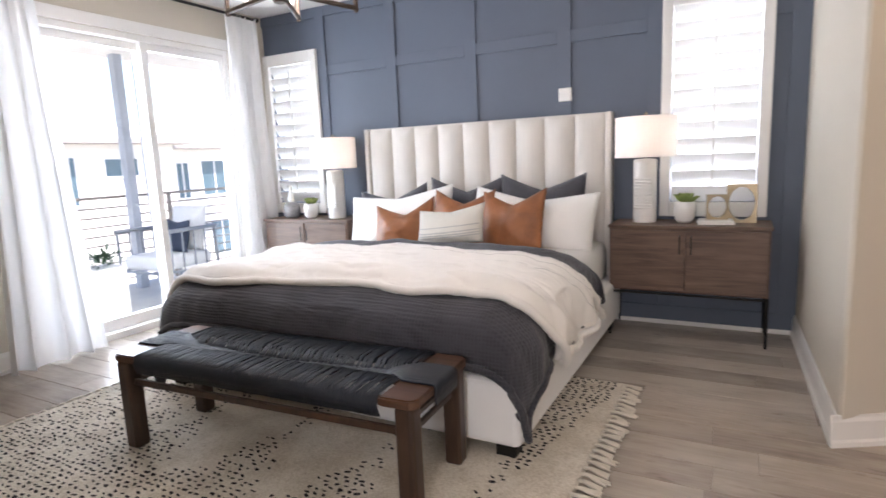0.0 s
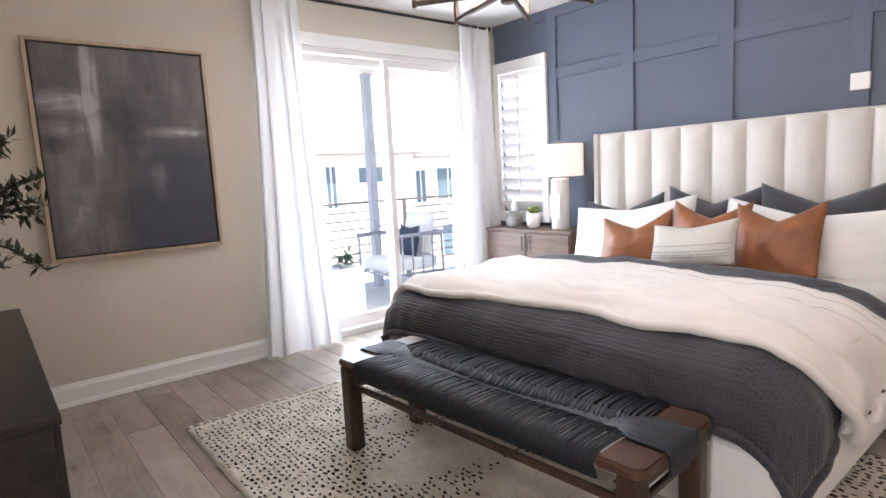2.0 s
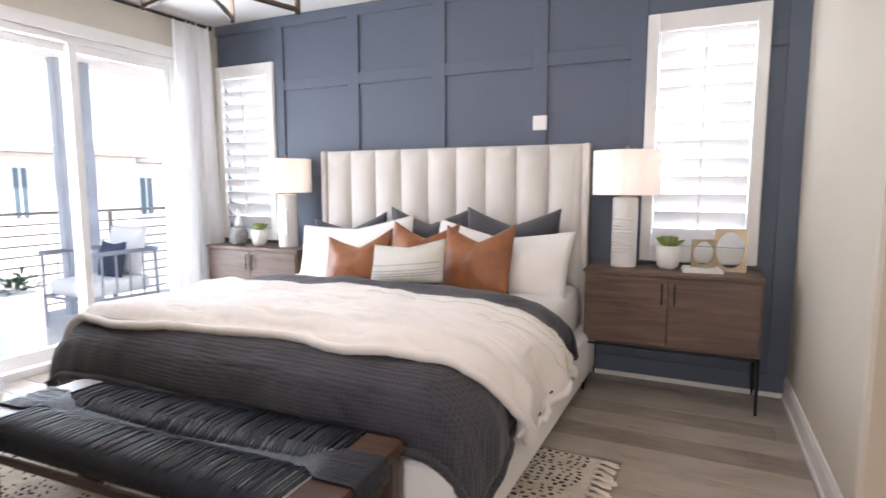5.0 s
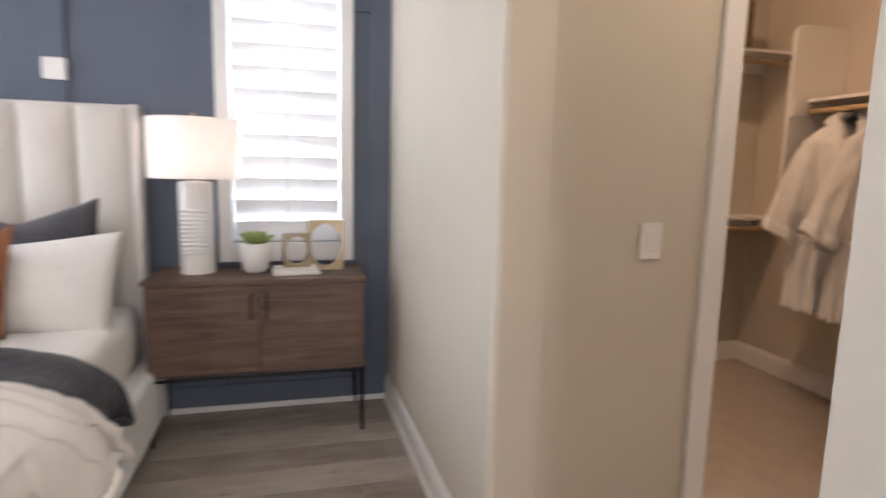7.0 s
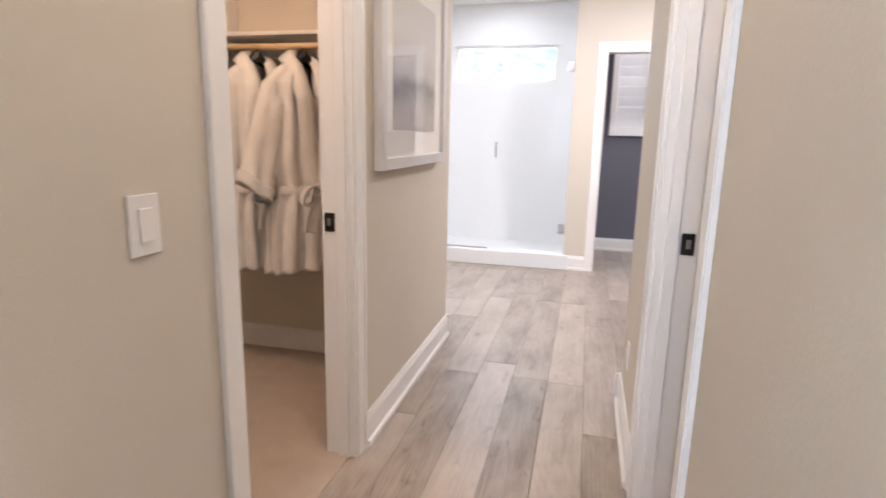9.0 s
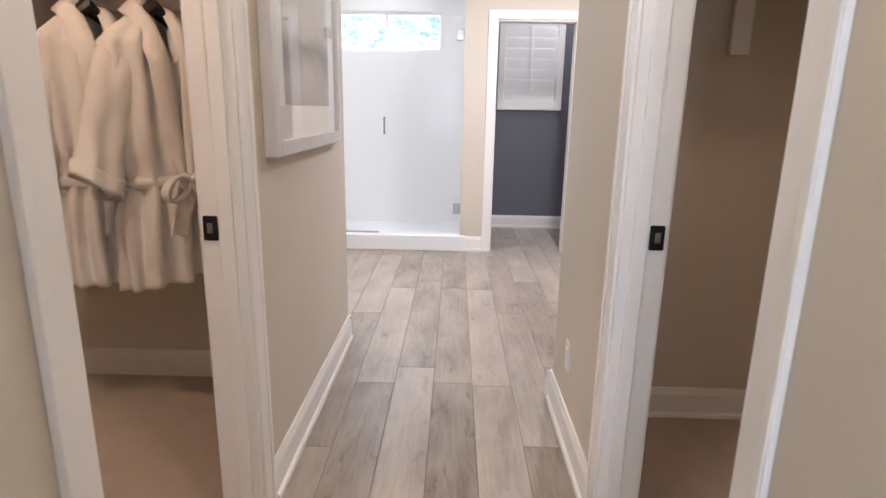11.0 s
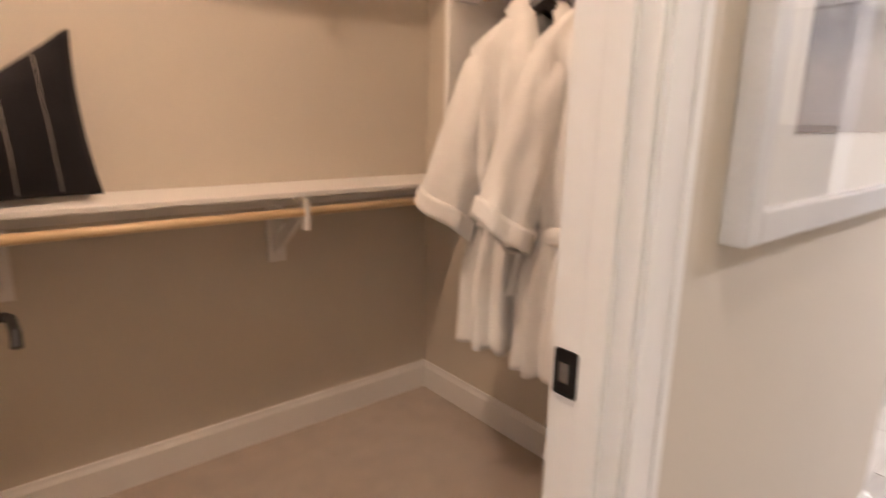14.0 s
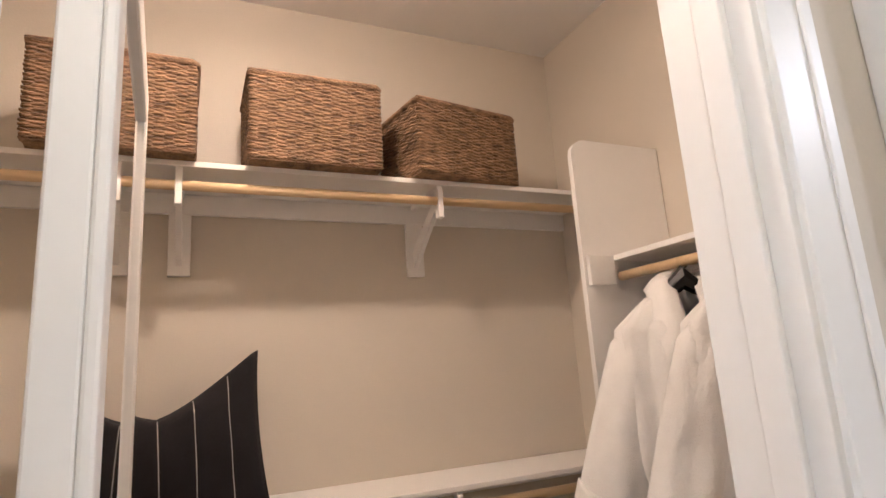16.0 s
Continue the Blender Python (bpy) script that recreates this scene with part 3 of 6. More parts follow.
shutter_window("window_1", *WINR, YN, -68, "tall window with white plantation shutters beside the bed")
shutter_window("window_2", *WINL, YN, -58, "narrow window with white plantation shutters beside the glass door")
w3 = shutter_window("window_3", -0.275, 0.275, 1.40, 2.25, 0, -82, "small shuttered window above the charcoal wall", depth=0.14)
w3.matrix_basis = pose(XO, 2.31, 0, 0, 0, -90)
w4 = thing("window_4", "high horizontal shower window of obscure glass", "window", pose(XO, 0, 0), kind="structure")
for a, b, c, d in ((3.24, 3.28, 1.88, 2.28), (4.40, 4.44, 1.88, 2.28), (3.28, 4.40, 1.88, 1.91), (3.28, 4.40, 2.25, 2.28), (3.83, 3.86, 1.91, 2.25)):
    part("window_frame", box(0.03, 0.09, a, b, c, d, 0.004), WHITE, w4)
for a, b in ((3.28, 3.83), (3.86, 4.40)):
    part("pane", box(0.05, 0.056, a, b, 1.91, 2.25), OBSCURE, w4).visible_shadow = False

# sliding glass door in the west wall
sd = thing("door_1", "white framed sliding glass door to the balcony", "door", pose(XW, 0, 0), kind="structure")
y0, y1, zt = DOORW[0], DOORW[1], DOORW[3]
for a, b, c, d in ((y0 - 0.08, y0, 0, zt + 0.09), (y1, y1 + 0.08, 0, zt + 0.09), (y0, y1, zt, zt + 0.09)):
    part("casing", box(0.0, 0.018, a, b, c, d, 0.003), WHITE, sd)
for a, b, c, d in ((y0, y0 + 0.05, 0.0, zt), (y1 - 0.05, y1, 0.0, zt), (y0 + 0.05, y1 - 0.05, zt - 0.05, zt), (y0 + 0.05, y1 - 0.05, -0.02, 0.05)):
    part("door_frame", box(-0.15, -0.01, a, b, c, d, 0.004), WHITE, sd)
ym = 3.88
for lab, xa, a, b in (("fixed_leaf", -0.13, y0 + 0.05, ym + 0.03), ("sliding_leaf", -0.07, ym - 0.03, y1 - 0.05)):
    leaf = part(lab, box(xa, xa + 0.045, a, a + 0.06, 0.05, zt - 0.05, 0.004), WHITE, sd)
    for c, d, e, f in ((b - 0.06, b, 0.05, zt - 0.05), (a + 0.06, b - 0.06, 0.05, 0.14), (a + 0.06, b - 0.06, zt - 0.11, zt - 0.05)):
        part("leaf_rail", box(xa, xa + 0.045, c, d, e, f, 0.004), WHITE, leaf)
    part("pane", box(xa + 0.02, xa + 0.026, a + 0.06, b - 0.06, 0.14, zt - 0.11), GLASS, leaf).visible_shadow = False


def door_casing(name, x0, x1, y_room, y_back, zt, label, strike_x):
    """Jambs, stops and moulded casing of a doorway in a wall that runs along x; y_room is the corridor face."""
    s = 1 if y_room > y_back else -1
    d = thing(name, label, "door frame", pose(0, 0, 0), kind="structure")
    lo, hi = min(y_room, y_back), max(y_room, y_back)
    part("jamb", box(x0, x0 + 0.018, lo - 0.003, hi + 0.003, 0, zt, 0.002), WHITE, d)
    part("jamb", box(x1 - 0.018, x1, lo - 0.003, hi + 0.003, 0, zt, 0.002), WHITE, d)
    part("head_jamb", box(x0 + 0.018, x1 - 0.018, lo - 0.003, hi + 0.003, zt - 0.018, zt, 0.002), WHITE, d)
    ys = (y_room * 0.62 + y_back * 0.38)
    for a, b in ((x0 + 0.018, x0 + 0.03), (x1 - 0.03, x1 - 0.018)):
        part("door_stop", box(a, b, ys - 0.02, ys + 0.02, 0, zt - 0.018, 0.003), WHITE, d)
    for yf, sg in ((y_room, s), (y_back, -s)):
        for a, b, c, e in ((x0 - 0.072, x0 + 0.006, 0, zt + 0.072), (x1 - 0.006, x1 + 0.072, 0, zt + 0.072), (x0 + 0.006, x1 - 0.006, zt - 0.006, zt + 0.072)):
            t0, t1 = sorted((yf, yf + sg * 0.012))
            cas = part("casing", box(a, b, t0, t1, c, e, 0.002), WHITE, d)
            u0, u1 = sorted((yf + sg * 0.0115, yf + sg * 0.0165))
            if c == 0:
                out = (a, a + 0.022) if a < x0 else (b - 0.022, b)
                part("casing_bead", box(*out, u0, u1, 0, e, 0.003), WHITE, cas)
    plate = part("strike_plate", box(x1 - 0.0205, x1 - 0.0175, ys + (0.028 if y_back > y_room else -0.068), ys + (0.068 if y_back > y_room else -0.028), 0.915, 0.985, 0.004), BLACK, d, "black strike plate")
    part("latch_hole", box(x1 - 0.022, x1 - 0.0204, ys + (0.042 if y_back > y_room else -0.058), ys + (0.058 if y_back > y_room else -0.042), 0.935, 0.965, 0.001), CHROME, plate)
    return d


door_casing("door_frame_closet", 2.25, 3.00, YC, YC + 0.12, 2.04, "white moulded casing of the closet doorway", 3.0)
door_casing("door_frame_closet_south", 2.25, 3.00, YS, YS - 0.12, 2.04, "white moulded casing of the second closet doorway", 3.0)
wcf = thing("door_frame_toilet", "white casing of the toilet doorway", "door frame", kind="structure")
for a, b, c, d in ((1.99, 2.062, 0, 2.12), (2.758, 2.83, 0, 2.12), (2.062, 2.758, 2.048, 2.12)):
    part("casing", box(XB - 0.016, XB, a, b, c, d, 0.003), WHITE, wcf)
for a, b, c, d in ((2.06, 2.078, 0, 2.05), (2.742, 2.76, 0, 2.05), (2.078, 2.742, 2.032, 2.05)):
    part("jamb", box(XB - 0.002, XB + 0.122, a, b, c, d, 0.002), WHITE, wcf)

# mirrored closet door, swung open into the closet
md = thing("closet_door", "white closet door with a full-length mirror, standing open", "door", pose(2.315, 3.84, 0.012, 0, 0, 2.5))
part("leaf", box(-0.02, 0.016, 0.0, 0.72, 0, 2.02, 0.003), WHITE, md)
for a, b, c, d in ((0.0, 0.06, 0.0, 2.02), (0.66, 0.72, 0.0, 2.02), (0.06, 0.66, 0.0, 0.12), (0.06, 0.66, 1.94, 2.02)):
    part("mirror_frame", box(0.016, 0.030, a, b, c, d, 0.004), WHITE, md)
part("mirror", box(0.0165, 0.020, 0.06, 0.66, 0.12, 1.94), MIRROR, md, "full-length mirror")
for s in (1, -1):
    x = 0.03 if s > 0 else -0.02
    h = part("door_handle", tube([(x, 0.69, 0.93), (x + s * 0.012, 0.69, 0.93)], 0.031, seg=16), BLACK, md, "black lever handle")
    part("lever", tube([(x + s * 0.01, 0.69, 0.93), (x + s * 0.055, 0.69, 0.93), (x + s * 0.06, 0.68, 0.928), (x + s * 0.06, 0.60, 0.925), (x + s * 0.058, 0.585, 0.905)], 0.0095), BLACK, h)
for z in (0.22, 1.02, 1.92):
    part("hinge", box(-0.018, 0.012, -0.003, 0.0005, z - 0.05, z + 0.05, 0.001), BLACK, md, "black hinge leaf")

# ---- bedroom furniture ----


def cushion(w, h, d, dip=0.0, lean=0.0, pinch=0.10, n=18, seed=0, wrinkle=0.006, chop=1.0):
    """A stuffed pillow standing on its lower edge: width, height, depth; dip: how far the top edge is chopped in."""
    at_side = cushion_side(w, h, d, dip, lean, pinch, seed, wrinkle, chop)
    bm = sheet(n, n, at_side(1))
    sheet(n, n, at_side(-1), bm)
    bmesh.ops.remove_doubles(bm, verts=bm.verts, dist=0.0012)
    return bm


def cushion_side(w, h, d, dip=0.0, lean=0.0, pinch=0.10, seed=0, wrinkle=0.006, chop=1.0):
    """The two faces of a pillow, as functions of (u, v)."""
    def at_side(sgn):
        def at(u, v):
            a, b = 2 * u - 1, 2 * v - 1
            prof = max(0.0, (1 - abs(a) ** 2.2)) ** 0.7 * max(0.0, (1 - abs(b) ** 2.2)) ** 0.7
            x = a * w / 2 * (1 - pinch * (1 - b * b) * 0.35 * abs(a))
            z = (b + 1) / 2 * h
            z -= pinch * 0.35 * h * (1 - a * a) * (1 if b > 0 else -1) * max(0, abs(b)) ** 3 * 0.5
            z -= dip * max(0.0, 1 - (abs(a) / chop) ** 1.1) * max(0, b + 0.1) ** 1.6
            wr = wrinkle * noise.noise(Vector((x * 9 + seed, z * 9, sgn * 3))) + 0.4 * wrinkle * noise.noise(Vector((x * 25, z * 25 + seed, 1)))
            y = sgn * (d / 2 * prof * (1 - 0.5 * dip / h * math.exp(-(a / 0.3) ** 2) * max(0, b)) + wr * prof)
            return (x, y + lean * z, z)
        return at
    return at_side


bed = thing("bed", "cream upholstered king bed with a channel-tufted headboard", "bed", pose(-0.935, 0, 0))
part("base", box(-1.08, 1.165, 2.86, 5.06, 0.07, 0.37, 0.03, seg=3), BASECLOTH, bed, "white upholstered bed base", smooth=False)
for x in (-1.0, 1.09):
    for y in (2.93, 4.9):
        part("foot", box(x - 0.045, x + 0.045, y - 0.045, y + 0.045, 0.0, 0.07, 0.004), BLACK, bed, "dark wooden foot")
part("mattress", box(-1.02, 1.08, 2.97, 5.02, 0.34, 0.64, 0.07, seg=3), SHEET, bed, "white fitted sheet", smooth=True)
part("headboard", box(-1.09, 1.09, 5.085, 5.165, 0.05, 1.575, 0.012), UPHOL, bed)
NCH = 9
cw = 2.09 / NCH
for i in range(NCH):
    xc = -1.045 + cw * (i + 0.5)

    def chan(u, v, xc=xc):
        a = 2 * u - 1
        ed = min(1.0, min(v, 1 - v) / 0.03)
        return (xc + a * cw / 2, 5.086 - 0.055 * (max(0.0, 1 - a ** 2)) ** 0.5 * (0.35 + 0.65 * ed ** 0.5), 0.30 + v * 1.26)
    part("channel", sheet(12, 30, chan), UPHOL, bed, smooth=True)
for s in (-1, 1):
    part("wing", box(s * 1.068 - 0.022, s * 1.068 + 0.022, 5.045, 5.16, 0.05, 1.577, 0.015, seg=3), UPHOL, bed)


def drape(xl, xr, yf, yb, zt, hl, hr, hf, puff=0.03, r=0.22, seed=0.0, fold=0.012, curl=0.0, crease=0.0, swing=0.0, droop=0.6, billow=0.0):
    """A bedcover: a top from xl to xr and from yf back to yb that rolls over the left, right and foot sides with radius r; swing: how far the hanging side falls back towards the head; droop: how low the corner hangs."""
    wl, wf = xr - xl, yb - yf

    def over(a):
        if a <= 0:
            return 0.0, 0.0
        if a < r * math.pi / 2:
            return r * math.sin(a / r), r * (1 - math.cos(a / r))
        return r + 0.05 * (a - r * math.pi / 2), r + (a - r * math.pi / 2)

    def at(u, v):
        hrv = hr(v) if callable(hr) else hr
        a = -hl + u * (hl + wl + hrv)
        skew = curl * math.sin(u * 5.1 + seed) + 0.5 * curl * math.sin(u * 13.7 + 2 * seed) + 0.3 * curl * math.sin(u * 29.0 + seed)
        b = -hf + v * (hf + wf) + skew * (1 - v) + 0.5 * skew * v
        dx, zx = over(-a) if a < 0 else over(a - wl)
        dy, zy = over(-b)
        x = xl + min(max(a, 0), wl) + (-dx if a < 0 else dx)
        y = yf + max(b, 0) - dy
        if a > wl:
            y += swing * min(1.0, zx / 0.40)
        z = zt - max(zx, zy) - droop * min(zx, zy)
        ca, cb = min(max(a / wl, 0), 1), min(max(b / wf, 0), 1)
        z += puff * (max(0.0, 4 * ca * (1 - ca))) ** 0.5 * min(1, cb * 5 + 0.35)
        q = Vector((x * 3.1 + seed, y * 3.1, z * 1.5))
        w = noise.noise(q) + 0.5 * noise.noise(q * 2.3) + 0.3 * noise.noise(q * 5.1)
        for k, (fx, fy, deep) in enumerate(((1.7, 4.2, 1.0), (4.6, 5.5, 0.6), (9.0, 8.0, 0.35))):
            n_ = abs(noise.noise(Vector((x * fx + y * 1.1 + seed, y * fy - x * 0.9 * k, seed + 5 * k))))
            w -= deep * crease * max(0.0, 1 - n_ * 8)
        z += fold * w * (1 if zx + zy < r else 0.3)
        edge = min(v, 1 - v) * (hf + wf)
        z += billow * math.exp(-((edge - 0.10) / 0.07) ** 2) * (0.7 + 0.6 * noise.noise(Vector((x * 4.0, seed, 2.0)))) - billow * 0.5 * math.exp(-(edge / 0.03) ** 2)
        hang = min(1.0, (zx + zy) / 0.2)
        rip = 0.022 * hang * math.sin(b * 15 + seed * 3 + 2 * noise.noise(q))
        if zx > r * 0.4:
            x += (rip if a > 0 else -rip) + 0.025 * hang * w
        if zy > r * 0.4:
            y -= 0.010 * hang * math.sin(a * 9 + seed) + 0.016 * hang * w
        return (x, y, max(z, 0.05))
    return at


def bedcover(name, label, at, nu, nv, material, depth):
    """A bedcover with rolled hems along its foot, head and side edges."""
    c = thing(name, label, "bedding", pose(0, 0, 0))
    thick(part("cover", sheet(nu, nv, at), material, c, smooth=True), depth, -1)
    low = Vector((0, 0, depth * 0.45))
    for line in ([(k / 120, 0.0) for k in range(121)], [(k / 120, 1.0) for k in range(121)], [(1.0, k / 60) for k in range(61)]):
        part("hem", tube([Vector(at(*p)) - low for p in line], depth * 0.5, seg=8), material, c, smooth=True)
    return c


bedcover("duvet", "charcoal waffle-weave duvet hanging over the bed's sides", drape(-1.80, 0.025, 3.065, 4.20, 0.672, 0.58, lambda v: 0.46 - 0.05 * v, 0.365, 0.045, 0.235, 1.0, 0.012, crease=0.10, droop=0.95, billow=0.03, swing=0.10), 120, 100, WAFFLE, 0.035)
blanket_at = drape(-1.80, 0.035, 3.03, 3.80, 0.712, 0.36, lambda v: 0.52 - 0.02 * v, 0.05, 0.045, 0.25, 4.0, 0.014, curl=0.04, crease=0.55, swing=0.32, billow=0.03)
blanket = bedcover("blanket", "cream folded linen duvet laid across the bed, creased", blanket_at, 190, 110, LINEN, 0.045)
STITCH = woven("grey_stitched_yarn", (0.42, 0.41, 0.40), 0.004, 0.2, 0.95, 0.4)


def stitched(v0, u0, u1):
    """A thin embroidered line that runs along the blanket."""
    def at(u, v):
        x, y, z = blanket_at(u0 + (u1 - u0) * u, v0 + 0.005 * v + 0.006 * math.sin(u * 40))
        return (x + (0.004 if x > 0.2 else 0), y, z + 0.003)
    return sheet(150, 1, at)


for v0, u0, u1 in ((0.93, 0.16, 0.98), (0.86, 0.42, 0.99), (0.80, 0.55, 0.93), (0.68, 0.70, 0.97)):
    part("stitched_stripe", stitched(v0, u0, u1), STITCH, blanket, "thin grey stitched stripe")

for x, y, w, h, dip, rz, ry, s in ((-1.62, 4.99, 0.66, 0.45, 0.09, 4, -6, 1), (-0.97, 5.0, 0.66, 0.52, 0.10, 0, 0, 2), (-0.33, 4.97, 0.68, 0.53, 0.10, -3, 0, 3)):
    tagged(part("euro_pillow", cushion(w, h, 0.22, dip, 0.10, 0.10, 26, seed=s, wrinkle=0.02), EURO, smooth=True, m=pose(x, y - 0.09, 0.62, 0, ry, rz)), "slate ribbed square pillow against the headboard", "pillow", "slate pillows")
for x, rz, ry, s, dip in ((-1.42, 3, -6, 5, 0.05), (-0.35, -3, 3.0, 6, 0.07)):
    tagged(part("king_pillow", cushion(0.95, 0.42, 0.25, dip, 0.36, 0.07, 26, seed=s, wrinkle=0.02), SHEET, smooth=True, m=pose(x, 4.60, 0.625, 0, ry, rz)), "plump white cotton king pillow", "pillow", "white pillows")
for x, y, rz, ry, s, h, lean in ((-1.27, 4.45, 10, -8, 7, 0.33, 0.55), (-0.84, 4.51, 0, 0, 8, 0.41, 0.40), (-0.42, 4.45, -6, -3, 9, 0.41, 0.40)):
    tagged(part("leather_pillow", cushion(0.50, h, 0.20, 0.09, lean, 0.11, 26, seed=s, wrinkle=0.026), LEATHER, smooth=True, m=pose(x, y - 0.02, 0.645, 0, ry, rz)), "tan leather throw pillow with a chopped top", "pillow", "tan pillows")
lum = thing("lumbar_pillow", "small ivory lumbar pillow with grey woven stripes", "pillow", pose(-0.80, 4.27, 0.69, 0, -7, -4))
lumbar_front = cushion_side(0.55, 0.26, 0.16, 0.03, 0.40, 0.10, 11, 0.012)(-1)
part("cover", cushion(0.55, 0.26, 0.16, 0.03, 0.40, 0.10, seed=11, wrinkle=0.012), LUMBAR, lum, smooth=True)
STRIPE = woven("grey_stripe_yarn", (0.52, 0.50, 0.47), 0.004, 0.2, 0.95, 0.6)
for vc in (0.20, 0.26, 0.33, 0.47):
    def woven_line(u, v, vc=vc):
        x, y, z = lumbar_front(0.03 + 0.94 * u, vc + 0.028 * v)
        return (x, y - 0.003, z)
    part("stripe", sheet(40, 1, woven_line), STRIPE, lum)


def nightstand(m, label):
    n = thing("nightstand", label, "nightstand", m, "nightstands")
    part("top", box(-0.50, 0.50, -0.20, 0.20, 0.765, 0.785, 0.003), WALNUT, n)
    part("body", box(-0.49, 0.49, -0.185, 0.195, 0.33, 0.765, 0.003), WALNUT, n)
    for a, b in ((-0.478, -0.004), (0.004, 0.478)):
        d = part("door", box(a, b, -0.198, -0.1855, 0.345, 0.752, 0.002), WALNUT, n)
        hx = -0.035 if a < -0.1 else 0.035
        part("handle", tube([(hx, -0.198, 0.72), (hx, -0.214, 0.72), (hx, -0.214, 0.60), (hx, -0.198, 0.60)], 0.0045), BLACK, d, "slim black handle")
    for x in (-0.48, 0.48):
        for y in (-0.18, 0.18):
            part("leg", tube([(x, y, 0.33), (x * 1.01, y, 0.0)], [0.012, 0.008]), BLACK, n, "black metal leg")
        part("stretcher", tube([(x, -0.18, 0.315), (x, 0.18, 0.315)], 0.008), BLACK, n)
    part("stretcher", tube([(-0.48, -0.18, 0.315), (0.48, -0.18, 0.315)], 0.008), BLACK, n)
    return n


ns = nightstand(pose(0.69, 4.975, 0), "walnut two-door nightstand on black metal legs")
nightstand(pose(-2.56, 4.965, 0), "walnut two-door nightstand on black metal legs by the shutters")


def table_lamp(m):
    t = thing("table_lamp", "lit table lamp with a white ribbed ceramic base and drum shade", "lamp", m, "bedside lamps")
    part("base", lathe([(0.075, 0), (0.078, 0.005), (0.078, 0.43), (0.07, 0.44), (0.02, 0.445)], 32), CERAMIC, t)
    for i in range(11):
        part("rib", box(-0.062, 0.062, -0.081, -0.060, 0.10 + 0.02 * i, 0.111 + 0.02 * i, 0.003), CERAMIC, t)
    part("neck", tube([(0, 0, 0.44), (0, 0, 0.50)], 0.008), CHROME, t)
    sh = part("shade", lathe([(0.205, 0.455), (0.205, 0.73)], 40), SHADE, t, "white linen drum shade")
    thick(sh, 0.002)
    sh.modifiers["thickness"].use_even_offset = True
    part("finial", lathe([(0.006, 0.70), (0.006, 0.745), (0.012, 0.752), (0.0, 0.765)], 10), BRASS, t)
    part("bulb", lathe([(0.0, 0.50), (0.02, 0.515), (0.032, 0.56), (0.022, 0.60), (0.0, 0.612)], 14), glow("warm_bulb", (1.0, 0.86, 0.74), 2.5), t)
    return t


l1 = table_lamp(pose(0.40, 5.0, 0.785))
l1["label"] = "lit table lamp with a ribbed white ceramic base beside the succulent"
table_lamp(pose(-2.32, 4.97, 0.785))
for x, y in ((0.40, 5.0), (-2.32, 4.97)):
    lamp("table_lamp_bulb", "POINT", pose(x, y, 0.785 + 0.575), 1.25, (1.0, 0.88, 0.78), 0.05)


def succulent(m, label, s=1.0):
    p = thing("potted_succulent", label, "plant", m, "potted succulents")
    part("pot", lathe([(0.045 * s, 0), (0.062 * s, 0.02 * s), (0.072 * s, 0.08 * s), (0.068 * s, 0.145 * s), (0.062 * s, 0.145 * s), (0.058 * s, 0.12 * s)], 28), CERAMIC, p, "white ceramic pot", smooth=True)
    random.seed(5)
    for i in range(16):
        a, e = i * 2.4, 0.5 + 0.85 * i / 16
        bm = bmesh.new()
        ln = (0.105 - 0.002 * i) * s
        d = Vector((math.cos(a) * math.cos(e), math.sin(a) * math.cos(e), math.sin(e)))
        o = Vector((0, 0, 0.13 * s))
        tube([o, o + d * ln * 0.5, o + d * ln * 0.85 + Vector((0, 0, 0.004)), o + d * ln], [0.007 * s, 0.016 * s, 0.010 * s, 0.001], bm, 6)
        part("leaf", bm, LEAF, p, smooth=True)
    return p


succulent(pose(0.665, 4.99, 0.785), "green succulent in a white ceramic pot on the nightstand", 1.0)
succulent(pose(-2.60, 4.93, 0.785), "small green succulent in a round white pot", 0.95)
VASEW = paint("ombre_grey_glaze", (0.30, 0.29, 0.29), 0.4, 0.5, 6, 0.05, 60)
v = thing("vase", "grey glazed bottle vase with a slim neck on the nightstand", "vase", pose(-2.84, 4.93, 0.785))
part("body", lathe([(0.05, 0), (0.075, 0.02), (0.08, 0.09), (0.07, 0.13), (0.035, 0.15)], 28), VASEW, v, smooth=True)
part("neck", lathe([(0.035, 0.15), (0.03, 0.19), (0.017, 0.24), (0.015, 0.31), (0.0, 0.312)], 24), CERAMIC, v, "pale slim neck", smooth=True)
bk = thing("books", "two pale closed books stacked flat", "book", pose(0.86, 4.94, 0.785, 0, 0, 6))
part("book", box(-0.11, 0.11, -0.075, 0.075, 0, 0.014, 0.002), LINEN, bk)
part("book", box(-0.105, 0.10, -0.07, 0.07, 0.0145, 0.028, 0.002), CERAMIC, bk)


